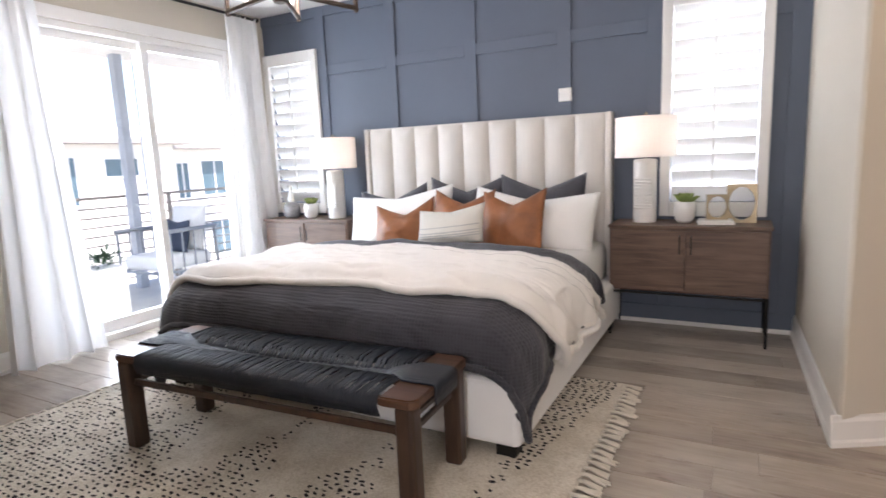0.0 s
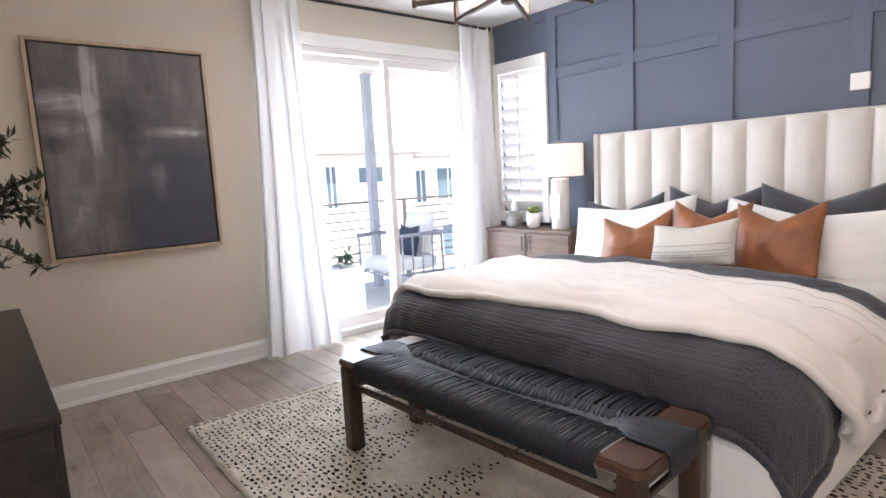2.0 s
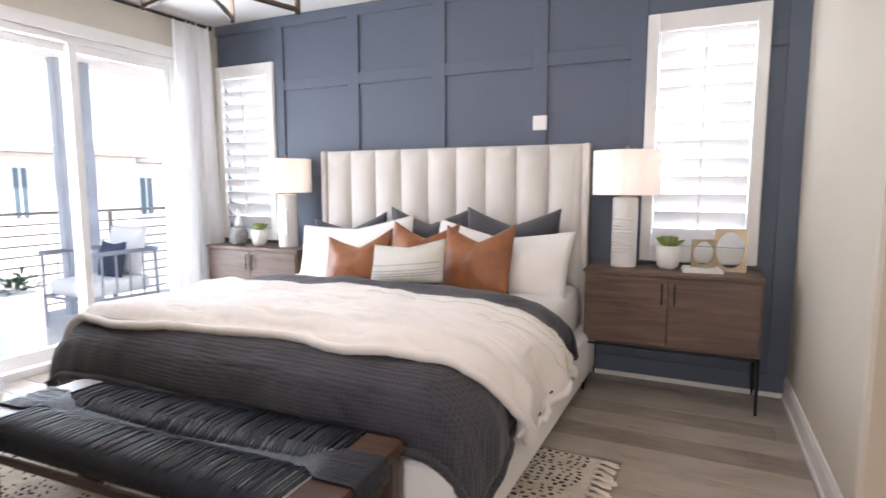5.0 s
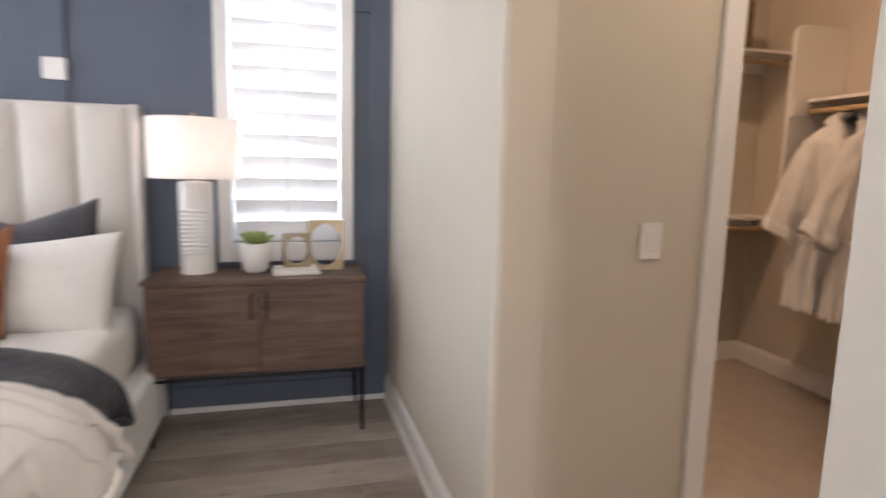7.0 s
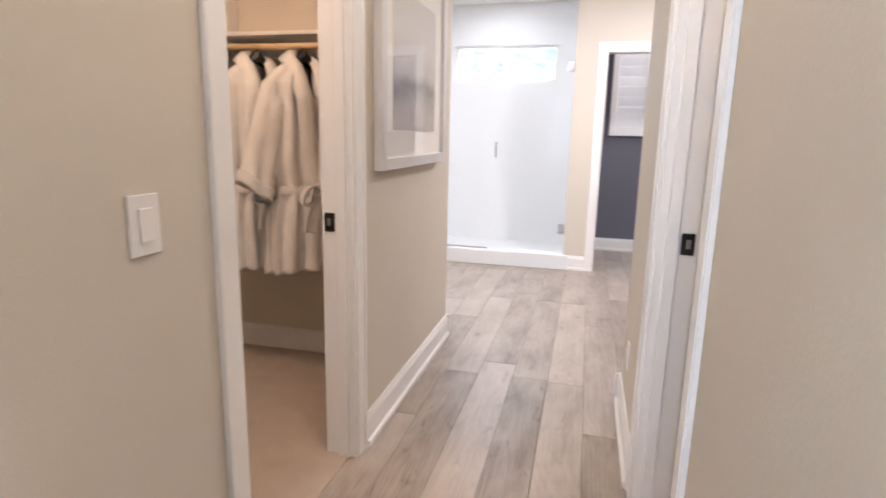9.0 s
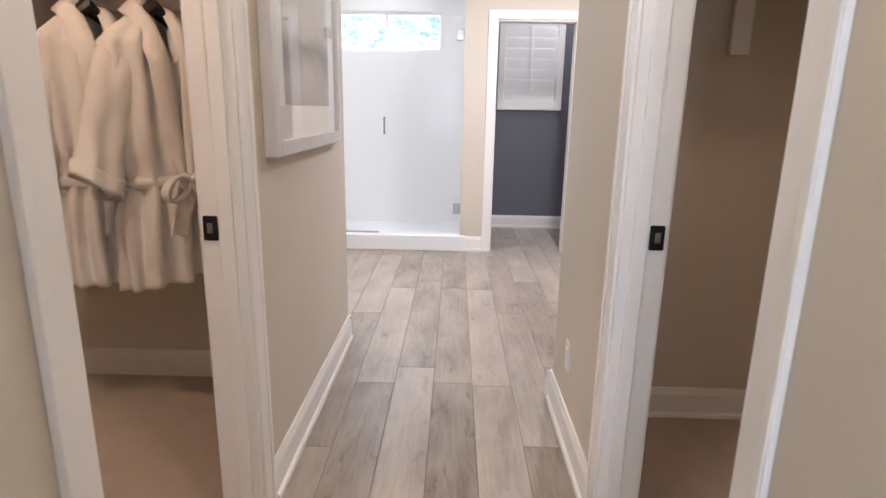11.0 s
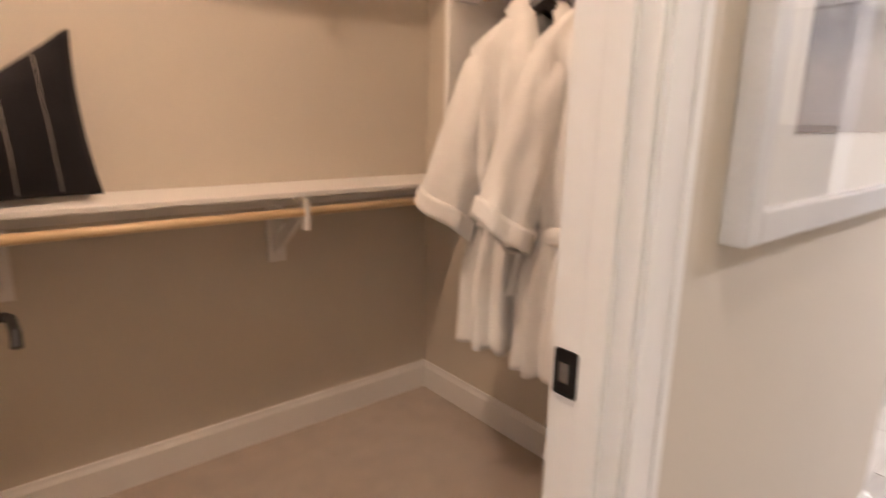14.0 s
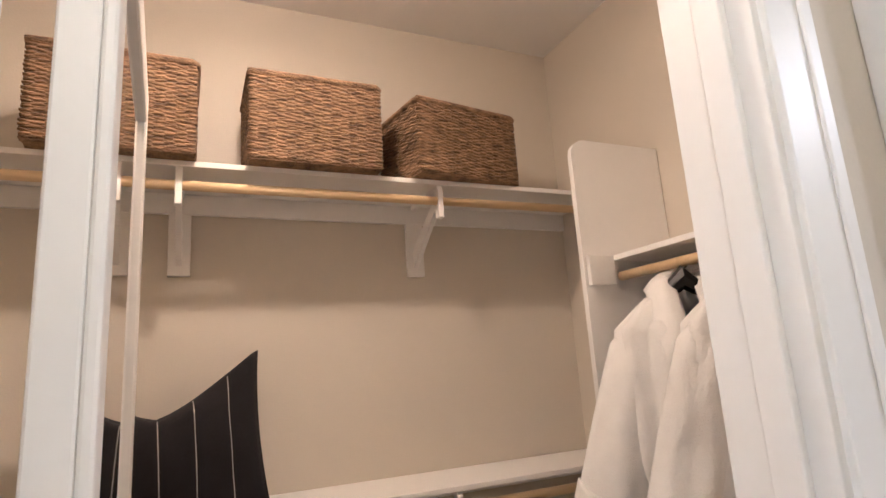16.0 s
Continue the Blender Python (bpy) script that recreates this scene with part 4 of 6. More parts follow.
def ring_frame(m, w, h):
    """A square brass block with an oval hole."""
    g = thing("ring_sculpture", "brass square sculpture with an open oval centre", "sculpture", m, "brass sculptures")
    bm = bmesh.new()
    k = 48
    rings = []
    for y in (-0.02, 0.02):
        inner, outer = [], []
        for i in range(k):
            a = 2 * math.pi * i / k
            c, s = math.cos(a), math.sin(a)
            q = 1 / max(abs(c), abs(s))
            inner.append(bm.verts.new((c * w * 0.43, y, h / 2 + s * h * 0.43)))
            outer.append(bm.verts.new((c * q * w / 2, y, h / 2 + s * q * h / 2)))
        rings.append((inner, outer))
    for i in range(k):
        j = (i + 1) % k
        for inner, outer in rings:
            bm.faces.new((inner[i], inner[j], outer[j], outer[i]))
        bm.faces.new((rings[0][0][i], rings[0][0][j], rings[1][0][j], rings[1][0][i]))
        bm.faces.new((rings[0][1][i], rings[0][1][j], rings[1][1][j], rings[1][1][i]))
    part("frame", bm, BRASS, g)
    return g


ring_frame(pose(0.865, 4.95, 0.8135, 0, 0, 10), 0.13, 0.165)
ring_frame(pose(1.01, 5.03, 0.785, 0, 0, -4), 0.18, 0.255)

# bench at the foot of the bed
bn = thing("bench", "dark wooden bench with a black woven cord seat", "bench", pose(-0.735, 2.53, 0.02, 0, 0, 3))
BX, BY, BH = 0.78, 0.238, 0.455
LX, LY = BX - 0.055, BY - 0.042


def rounded_slab(x0, x1, y0, y1, z0, z1, r, side):
    """A slab whose two corners on one side (+1 or -1 along x) are rounded in plan."""
    pts = []
    xo, xi = (x1, x0) if side > 0 else (x0, x1)
    for sy, yo in ((-1, y0), (1, y1)):
        arc = [(xo - side * r * (1 - math.cos(a)), yo - sy * r * (1 - math.sin(a))) for a in [math.pi / 2 * k / 5 for k in range(6)]]
        pts += arc[::-1] if sy < 0 else arc
    pts += [(xi, y1), (xi, y0)]
    bm = bmesh.new()
    lo_v, hi_v = [bm.verts.new((x, y, z0)) for x, y in pts], [bm.verts.new((x, y, z1)) for x, y in pts]
    bm.faces.new(lo_v), bm.faces.new(hi_v)
    for k in range(len(pts)):
        m_ = (k + 1) % len(pts)
        bm.faces.new((lo_v[k], lo_v[m_], hi_v[m_], hi_v[k]))
    bmesh.ops.recalc_face_normals(bm, faces=bm.faces)
    bmesh.ops.bevel(bm, geom=[e for e in bm.edges if abs(e.verts[0].co.z - e.verts[1].co.z) < 1e-5], offset=0.006, segments=2, affect="EDGES")
    return bm


for sx in (-1, 1):
    for sy in (-1, 1):
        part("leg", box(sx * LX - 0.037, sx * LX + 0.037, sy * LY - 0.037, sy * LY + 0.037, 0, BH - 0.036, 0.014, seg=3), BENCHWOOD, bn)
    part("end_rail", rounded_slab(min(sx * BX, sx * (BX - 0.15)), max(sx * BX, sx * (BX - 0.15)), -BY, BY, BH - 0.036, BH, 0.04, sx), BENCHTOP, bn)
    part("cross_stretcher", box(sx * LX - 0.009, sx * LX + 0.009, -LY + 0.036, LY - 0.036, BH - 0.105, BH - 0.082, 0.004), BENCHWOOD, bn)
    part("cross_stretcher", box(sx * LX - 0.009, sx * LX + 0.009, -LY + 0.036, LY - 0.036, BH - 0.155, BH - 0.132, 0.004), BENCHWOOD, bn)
for sy in (-1, 1):
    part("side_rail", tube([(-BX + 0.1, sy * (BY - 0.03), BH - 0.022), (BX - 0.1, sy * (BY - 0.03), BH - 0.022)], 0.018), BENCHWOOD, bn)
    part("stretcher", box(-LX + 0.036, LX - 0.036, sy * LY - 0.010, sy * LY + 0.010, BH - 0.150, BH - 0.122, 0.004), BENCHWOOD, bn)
# strands wrapped over the two side rails, from each side to an open laced valley along the middle
random.seed(8)
nn = 150
for sy in (-1, 1):
    kinds = []
    for k in range(14):
        ji = random.uniform(-0.003, 0.003)
        sway = random.uniform(-0.009, 0.009)
        e = random.uniform(0.0, 0.03)
        pts = [(0, sy * (BY - 0.012), BH - 0.078), (0, sy * (BY + 0.004), BH - 0.032), (0, sy * (BY - 0.010), BH + 0.004 + ji), (sway * 0.5, sy * BY * 0.72, BH + 0.009 + ji),
               (sway, sy * (0.062 + e), BH + 0.008 + ji), (sway + 0.008, sy * 0.040, BH - 0.004), (sway + 0.016, sy * 0.004, BH - 0.020)]
        kinds.append(part("cord", tube(pts, 0.0037 + 0.0006 * random.random(), seg=6), CORD, bn, smooth=True))
        kinds[-1].location = (-BX + 0.155 + (2 * BX - 0.31) * k / (nn - 1), 0, 0)
    for i in range(14, nn):
        o = new("cord", random.choice(kinds).data)
        o.parent, o.location = bn, (-BX + 0.155 + (2 * BX - 0.31) * i / (nn - 1), 0, random.uniform(-0.0015, 0.0015))
for i in range(19):
    y = -0.090 + 0.010 * i
    jz = random.uniform(-0.001, 0.001)
    pts = [(-BX - 0.006, y, BH - 0.07), (-BX - 0.007, y, BH - 0.002), (-BX + 0.006, y, BH + 0.0065 + jz), (-BX + 0.13, y, BH + 0.007 + jz), (-BX + 0.19, y * 0.5, BH + 0.006), (-BX + 0.26, y * 0.38, BH - 0.014), (0, y * 0.35, BH - 0.024), (BX - 0.26, y * 0.38, BH - 0.014),
           (BX - 0.19, y * 0.5, BH + 0.006), (BX - 0.13, y, BH + 0.007 + jz), (BX - 0.006, y, BH + 0.0065 + jz), (BX + 0.007, y, BH - 0.002), (BX + 0.006, y, BH - 0.07)]
    part("band_cord", tube(pts, 0.0055, seg=6), CORD, bn, smooth=True)

# rug under the bed
RUG, rn, rl, rp = nodes_of("cream_shag_rug")
rv = coords(rn, rl)
pile = add(rn, "ShaderNodeTexNoise", Scale=170.0, Detail=3.0)
tuft = add(rn, "ShaderNodeTexVoronoi", Scale=95.0, Randomness=0.9)
tone_r = add(rn, "ShaderNodeTexNoise", Scale=5.0, Detail=4.0)
for node in (pile, tuft, tone_r):
    rl.new(rv, node.inputs["Vector"])
# gaps between tufts carry their shade in the pile colour
rsum = rn.new("ShaderNodeMath")
rsum.operation = "MULTIPLY_ADD"
rl.new(tuft.outputs["Distance"], rsum.inputs[0])
rsum.inputs[1].default_value = -0.45
rl.new(tone_r.outputs["Fac"], rsum.inputs[2])
rramp = rn.new("ShaderNodeValToRGB")
rramp.color_ramp.elements[0].position, rramp.color_ramp.elements[0].color = 0.05, (0.50, 0.43, 0.33, 1)
rramp.color_ramp.elements[1].position, rramp.color_ramp.elements[1].color = 0.50, (0.76, 0.70, 0.60, 1)
rl.new(rsum.outputs[0], rramp.inputs["Fac"])
rl.new(rramp.outputs["Color"], rp.inputs["Base Color"])
rb = add(rn, "ShaderNodeBump", Strength=0.9, Distance=0.01)
rl.new(pile.outputs["Fac"], rb.inputs["Height"])
rl.new(rb.outputs["Normal"], rp.inputs["Normal"])
rp.inputs["Roughness"].default_value, rp.inputs["Sheen Weight"].default_value = 0.98, 0.3

RX0, RX1, RY0, RY1 = -2.31, 0.485, 1.75, 3.87
rug = thing("rug", "cream shag rug with black flecks and fringed ends", "rug", pose(0, 0, 0))


def rug_at(u, v):
    x, y = RX0 + u * (RX1 - RX0), RY0 + v * (RY1 - RY0)
    e = min(u * 2.7, (1 - u) * 2.7, v * 2.1, (1 - v) * 2.1)
    z = 0.004 + 0.016 * min(1, e / 0.012) + 0.0035 * noise.noise(Vector((x * 26, y * 26, 0))) + 0.003 * noise.noise(Vector((x * 75, y * 75, 3)))
    return (x + 0.006 * noise.noise(Vector((y * 9, 3, 0))), y + 0.006 * noise.noise(Vector((x * 9, 7, 0))), z)


part("rug_field", sheet(330, 250, rug_at), RUG, rug, smooth=True)
# dark wool dashes in rows: rows of peaks along the foot half, mirrored in the head half
random.seed(21)
FLECK = paint("black_rug_wool", (0.022, 0.019, 0.020), 0.98, 0.4, 30, 0.5, 300)


def flecked(x, y):
    """How densely the dark wool lies at a place."""
    k = abs((x - 0.20 + 0.2675) % 0.535 - 0.2675)
    front = 2.74 - y - 1.9 * k
    back = y - 2.60 - 4.6 * max(0.0, k - 0.02)
    if x < -1.55:
        front = max(front, 0.10 * (2.85 - y) + 0.10)
    return min(0.88, max(0.0, 5.0 * max(front, back)) + 0.0)


dashes = bmesh.new()
yy = RY0 + 0.03
while yy < RY1 - 0.02:
    xx = RX0 + random.uniform(0.05, 0.08)
    while xx < RX1 - 0.05:
        ln = random.uniform(0.018, 0.036)
        if random.random() < flecked(xx, yy):
            a = random.uniform(-0.5, 0.5)
            c, s_ = math.cos(a), math.sin(a)
            wd = random.uniform(0.007, 0.0125)
            py_ = yy + random.uniform(-0.006, 0.006)
            top = rug_at((xx - RX0) / (RX1 - RX0), (py_ - RY0) / (RY1 - RY0))[2] + 0.0045
            ring_ = [dashes.verts.new((xx + dx * c - dy * s_, py_ + dx * s_ + dy * c, top - 0.008)) for dx, dy in ((-ln / 2, 0), (-ln / 4, -wd), (ln / 4, -wd), (ln / 2, 0), (ln / 4, wd), (-ln / 4, wd))]
            crest = [dashes.verts.new((xx + dx * c, py_ + dx * s_, top)) for dx in (-ln * 0.3, ln * 0.3)]
            for f_ in ((0, 1, 6), (1, 2, 7, 6), (2, 3, 7), (3, 4, 7), (4, 5, 6, 7), (5, 0, 6)):
                dashes.faces.new([(ring_ + crest)[q] for q in f_])
        xx += ln + random.uniform(0.006, 0.020)
    yy += 0.029
part("fleck", dashes, FLECK, rug, "black wool flecks in rows", smooth=True)["kind"] = "stuff"
FR = paint("cream_wool_fringe", (0.76, 0.70, 0.60), 0.95, 0.1, 30, 0.5, 300)
for x, s in ((RX1, 1), (RX0, -1)):
    for i in range(42):
        y = RY0 + 0.025 + i * (RY1 - RY0 - 0.05) / 41
        bm = bmesh.new()
        ln = random.uniform(0.075, 0.11) if s > 0 else random.uniform(0.03, 0.06)
        sk = random.uniform(-0.03, 0.01)
        for k in range(5):
            o = (k - 2) * 0.006
            l2 = ln * random.uniform(0.85, 1.08)
            tube([(x - s * 0.01, y + o * 0.2, 0.014), (x + s * 0.02, y + o * 0.35, 0.016), (x + s * l2 * 0.6, y + o + sk * 0.5, 0.010), (x + s * l2, y + o * 1.3 + sk, 0.007)], [0.005, 0.006, 0.0065, 0.004], bm, 5)
        part("tassel", bm, FR, rug, smooth=True)


# curtains on a black rod
def curtain(top, foot, x, zt, zb, folds, seed, label):
    """A hanging cloth from the span top to the span foot, in uneven folds."""
    c = thing("curtain", label, "curtain", pose(0, 0, 0), "white curtains")

    def at(u, v):
        k = (1 - v) ** 1.3
        ya, yb = top[0] + (foot[0] - top[0]) * k, top[1] + (foot[1] - top[1]) * k
        uw = u + 0.05 * math.sin(u * 9 + seed * 2)
        y = ya + (yb - ya) * uw
        ph = u * folds * 2 * math.pi + 1.6 * noise.noise(Vector((u * 3, v * 0.8, seed)))
        amp = 0.024 + 0.020 * (1 - v) + 0.016 * noise.noise(Vector((u * 6, v * 1.2, seed + 4)))
        cr_ = 0.006 * noise.noise(Vector((u * 14, v * 9, seed)))
        return (x + amp * math.sin(ph) + 0.005 * math.sin(2.3 * ph + seed) + cr_, y + 0.014 * math.cos(ph), zb + v * (zt - zb) + 0.006 * (1 - v) * math.sin(ph * 0.5))
    part("cloth", sheet(200, 60, at), SHEER, c, smooth=True)
    return c


curtain((2.63, 3.02), (2.50, 3.20), XW + 0.14, 2.66, 0.014, 4.3, 1.0, "full-length white curtain drawn to one side of the glass door")
curtain((4.60, 4.94), (4.58, 5.04), XW + 0.13, 2.66, 0.014, 4.4, 2.6, "full-length white curtain gathered by the shutters")
rod = thing("curtain_rod", "black metal curtain rod with brackets", "curtain rod", pose(0, 0, 0))
part("rod", tube([(XW + 0.14, 2.40, 2.655), (XW + 0.14, 4.97, 2.655)], 0.013), BLACK, rod)
for y in (2.45, 4.92):
    part("bracket", tube([(XW, y, 2.655), (XW + 0.14, y, 2.655)], 0.008), BLACK, rod)
for y in (2.40, 4.97):
    part("finial", lathe([(0, -0.03), (0.02, -0.015), (0.024, 0), (0.02, 0.015), (0, 0.03)], 14), BLACK, rod, m=pose(XW + 0.14, y, 2.655, 90))

# abstract painting on the west wall
ART, an, al, ap = nodes_of("abstract_grey_paint")
av = coords(an, al, (1, 1.0, 1.0))


def dragged(stretch, scale, detail, rough, dist):
    """Paint dragged along one way of the canvas."""
    mp = add(an, "ShaderNodeMapping", Scale=stretch)
    al.new(av, mp.inputs["Vector"])
    k = add(an, "ShaderNodeTexNoise", Scale=scale, Detail=detail, Roughness=rough, Distortion=dist)
    al.new(mp.outputs["Vector"], k.inputs["Vector"])
    return k


big = dragged((1, 1.4, 1.0), 2.0, 4.0, 0.55, 0.8)
strokes = dragged((1, 4.2, 0.7), 2.0, 5.0, 0.6, 1.1)
dabs = dragged((1, 1.0, 3.6), 2.3, 4.0, 0.6, 1.6)
asep = an.new("ShaderNodeSeparateXYZ")
al.new(av, asep.inputs[0])


def amath(op, a, b, c=None):
    k = an.new("ShaderNodeMath")
    k.operation = op
    for i_, q in enumerate((a, b, c)):
        if isinstance(q, (int, float)):
            k.inputs[i_].default_value = q
        elif q is not None:
            al.new(q, k.inputs[i_])
    return k.outputs[0]


def spot(y, z, wy, wz):
    """A soft patch on the canvas, 1 at its middle."""
    a = amath("POWER", amath("ABSOLUTE", amath("MULTIPLY", amath("SUBTRACT", asep.outputs["Y"], y), 1 / wy), 0), 2.0)
    b = amath("POWER", amath("ABSOLUTE", amath("MULTIPLY", amath("SUBTRACT", asep.outputs["Z"], z), 1 / wz), 0), 2.0)
    return amath("MAXIMUM", amath("SUBTRACT", 1.0, amath("ADD", a, b)), 0.0)


# dragged greys, a pale upright band, pale dabs, a crossing stroke and dark patches
tone = amath("ADD", amath("MULTIPLY", big.outputs["Fac"], 0.50), amath("MULTIPLY", strokes.outputs["Fac"], 0.42))
tone = amath("ADD", tone, amath("MULTIPLY", amath("SUBTRACT", dabs.outputs["Fac"], 0.5), 0.14))
tone = amath("ADD", tone, 0.16)
for y_, z_, wy_, wz_, gain in ((1.645, 2.02, 0.06, 0.55, 0.30), (1.50, 1.85, 0.20, 0.10, 0.24), (1.46, 1.70, 0.16, 0.06, 0.16), (1.55, 1.30, 0.25, 0.50, 0.06),
                               (2.12, 1.68, 0.24, 0.045, 0.24), (1.98, 1.36, 0.06, 0.16, 0.30), (1.80, 1.75, 0.16, 0.30, -0.10), (2.10, 1.50, 0.22, 0.10, -0.10), (2.05, 1.15, 0.35, 0.30, -0.14), (1.42, 1.60, 0.07, 0.07, -0.16)):
    wet = amath("MULTIPLY", spot(y_, z_, wy_, wz_), amath("ADD", amath("MULTIPLY", strokes.outputs["Fac"] if wz_ > wy_ else dabs.outputs["Fac"], 1.6), 0.1))
    tone = amath("ADD", tone, amath("MULTIPLY", wet, gain * 1.35))
ar = an.new("ShaderNodeValToRGB")
cr = ar.color_ramp
cr.elements[0].position, cr.elements[0].color = 0.36, (0.035, 0.036, 0.042, 1)
cr.elements[1].position, cr.elements[1].color = 0.98, (0.42, 0.40, 0.40, 1)
for pos_, c in ((0.50, (0.065, 0.063, 0.072, 1)), (0.64, (0.125, 0.113, 0.112, 1)), (0.80, (0.20, 0.185, 0.185, 1))):
    cr.elements.new(pos_).color = c
al.new(tone, ar.inputs["Fac"])
navy = amath("MULTIPLY", amath("MULTIPLY", amath("SUBTRACT", asep.outputs["Y"], 1.68), 3.2), amath("MULTIPLY", amath("SUBTRACT", 1.72, asep.outputs["Z"]), 2.6))
pos = amath("MULTIPLY", amath("GREATER_THAN", asep.outputs["Y"], 1.68), amath("GREATER_THAN", 1.72, asep.outputs["Z"]))
navy = amath("MINIMUM", amath("MULTIPLY", amath("MULTIPLY", navy, pos), amath("ADD", strokes.outputs["Fac"], 0.3)), 0.85)
amix = an.new("ShaderNodeMix")
amix.data_type = "RGBA"
al.new(navy, amix.inputs["Factor"])
al.new(ar.outputs["Color"], amix.inputs["A"])
amix.inputs["B"].default_value = (0.040, 0.048, 0.075, 1)
al.new(amix.outputs["Result"], ap.inputs["Base Color"])
ap.inputs["Roughness"].default_value = 0.5
ab = add(an, "ShaderNodeBump", Strength=0.25, Distance=0.006)
al.new(strokes.outputs["Fac"], ab.inputs["Height"])
al.new(ab.outputs["Normal"], ap.inputs["Normal"])
FRAMEWOOD = wood("pale_oak_frame", (0.40, 0.29, 0.19), (0.60, 0.47, 0.33), 0.5, 2, 1.5)
py0, py1, pz0, pz1 = 1.33, 2.34, 0.90, 2.22
pic = thing("painting", "abstract grey painting in a pale wooden frame", "painting", pose(XW, 0, 0))
for a, b, c, d in ((py0, py0 + 0.022, pz0, pz1), (py1 - 0.022, py1, pz0, pz1), (py0 + 0.022, py1 - 0.022, pz0, pz0 + 0.022), (py0 + 0.022, py1 - 0.022, pz1 - 0.022, pz1)):
    part("frame", box(0.001, 0.055, a, b, c, d, 0.002), FRAMEWOOD, pic)
part("backing", box(0.001, 0.02, py0 + 0.022, py1 - 0.022, pz0 + 0.022, pz1 - 0.022), BLACK, pic)
part("canvas", box(0.02, 0.045, py0 + 0.032, py1 - 0.032, pz0 + 0.032, pz1 - 0.032, 0.003), ART, pic)

# console against the south wall, with branches in a vase
con = thing("console", "low black-stained wooden console against the wall", "console", pose(-1.75, 0.90, 0))
part("body", box(-0.90, 0.90, -0.21, 0.21, 0.06, 0.73, 0.004), CONSOLE, con)
part("top", box(-0.91, 0.91, -0.215, 0.23, 0.73, 0.755, 0.003), CONSOLE, con)
part("plinth", box(-0.86, 0.86, -0.19, 0.18, 0.0, 0.06), CONSOLE, con)
for i in range(4):
    part("door", box(-0.89 + 0.447 * i, -0.452 + 0.447 * i, 0.2105, 0.226, 0.075, 0.72, 0.002), CONSOLE, con)
plant = thing("branch_vase", "dark vase of leafy green branches on the console", "plant", pose(-2.26, 0.90, 0.755))
part("vase", lathe([(0.06, 0), (0.09, 0.05), (0.10, 0.16), (0.06, 0.26), (0.045, 0.30), (0.05, 0.32)], 24), BLACK, plant, smooth=True)
OLIVE = paint("olive_leaf", (0.045, 0.062, 0.03), 0.55, 0.35, 20, 0.05, 90)
random.seed(13)
for i in range(16):
    a = 0.25 + i * 0.7
    tip = Vector((0.36 * math.cos(a) + 0.16, 0.24 * math.sin(a) + 0.12, 0.30 + 0.17 * (i % 5) + 0.05 * math.sin(i * 3.0)))
    b = Vector((0.02 * math.cos(a), 0.02 * math.sin(a), 0.28))
    mid = b.lerp(tip, 0.55) + Vector((0, 0, 0.10))
    pts = [b, b.lerp(mid, 0.5), mid, mid.lerp(tip, 0.5) + Vector((0, 0, 0.02)), tip]
    br = part("branch", tube(pts, [0.005, 0.004, 0.0035, 0.003, 0.0015], seg=5), BENCHWOOD, plant)
    lv = bmesh.new()
    for k in range(70):
        q = random.uniform(0.35, 1.0)
        o = b.lerp(mid, q / 0.55) if q < 0.55 else mid.lerp(tip, (q - 0.55) / 0.45)
        d = Vector((random.uniform(-1, 1), random.uniform(-1, 1), random.uniform(-0.7, 0.9))).normalized()
        s = d.cross(Vector((0, 0, 1))).normalized() * random.uniform(0.009, 0.015)
        ln = random.uniform(0.04, 0.075)
        ve = [lv.verts.new(o), lv.verts.new(o + d * ln * 0.5 + s), lv.verts.new(o + d * ln), lv.verts.new(o + d * ln * 0.5 - s)]
        lv.faces.new(ve)
    part("leaves", lv, OLIVE, br)

# chandelier
ch = thing("chandelier", "dark bronze wheel chandelier with upright candle bars", "chandelier", pose(-0.95, 2.94, 0))
part("canopy", lathe([(0.0, HB - 0.035), (0.06, HB - 0.03), (0.065, HB)], 24), BRONZE, ch)
part("stem", tube([(0, 0, HB - 0.03), (0, 0, 2.10)], 0.009), BRONZE, ch)
part("hub", lathe([(0.0, 2.04), (0.03, 2.042), (0.034, 2.05), (0.034, 2.13), (0.02, 2.15), (0, 2.15)], 20), BRONZE, ch)
CBULB = glow("candle_bulb", (1.0, 0.78, 0.5), 3.0)
for i in range(7):
    a = radians(223 - 51.4 * i)
    c, s = math.cos(a), math.sin(a)
    px, pyy = 0.42 * c, 0.42 * s
    arm = part("arm", tube([(0.03 * c, 0.03 * s, 2.09), (px, pyy, 2.075)], 0.013, seg=6), BRONZE, ch)
    part("upright", box(-0.009, 0.009, -0.009, 0.009, 2.055, 2.36, 0.001), BRONZE, arm, m=pose(px, pyy, 0, 0, 0, math.degrees(a)))
    b = radians(223 - 51.4 * (i + 1))
    part("top_rail", tube([(px, pyy, 2.35), (0.42 * math.cos(b), 0.42 * math.sin(b), 2.35)], 0.008, seg=6), BRONZE, ch)
    part("candle", tube([(0.27 * c, 0.27 * s, 2.095), (0.27 * c, 0.27 * s, 2.17)], 0.011), CERAMIC, arm)
    part("bulb", lathe([(0, 2.17), (0.014, 2.185), (0.016, 2.20), (0.006, 2.235), (0, 2.24)], 10), CBULB, arm, m=pose(0.27 * c, 0.27 * s, 0))
lamp("chandelier_lamp", "POINT", pose(-0.95, 2.94, 2.26), 8.0, SOFT, 0.15)


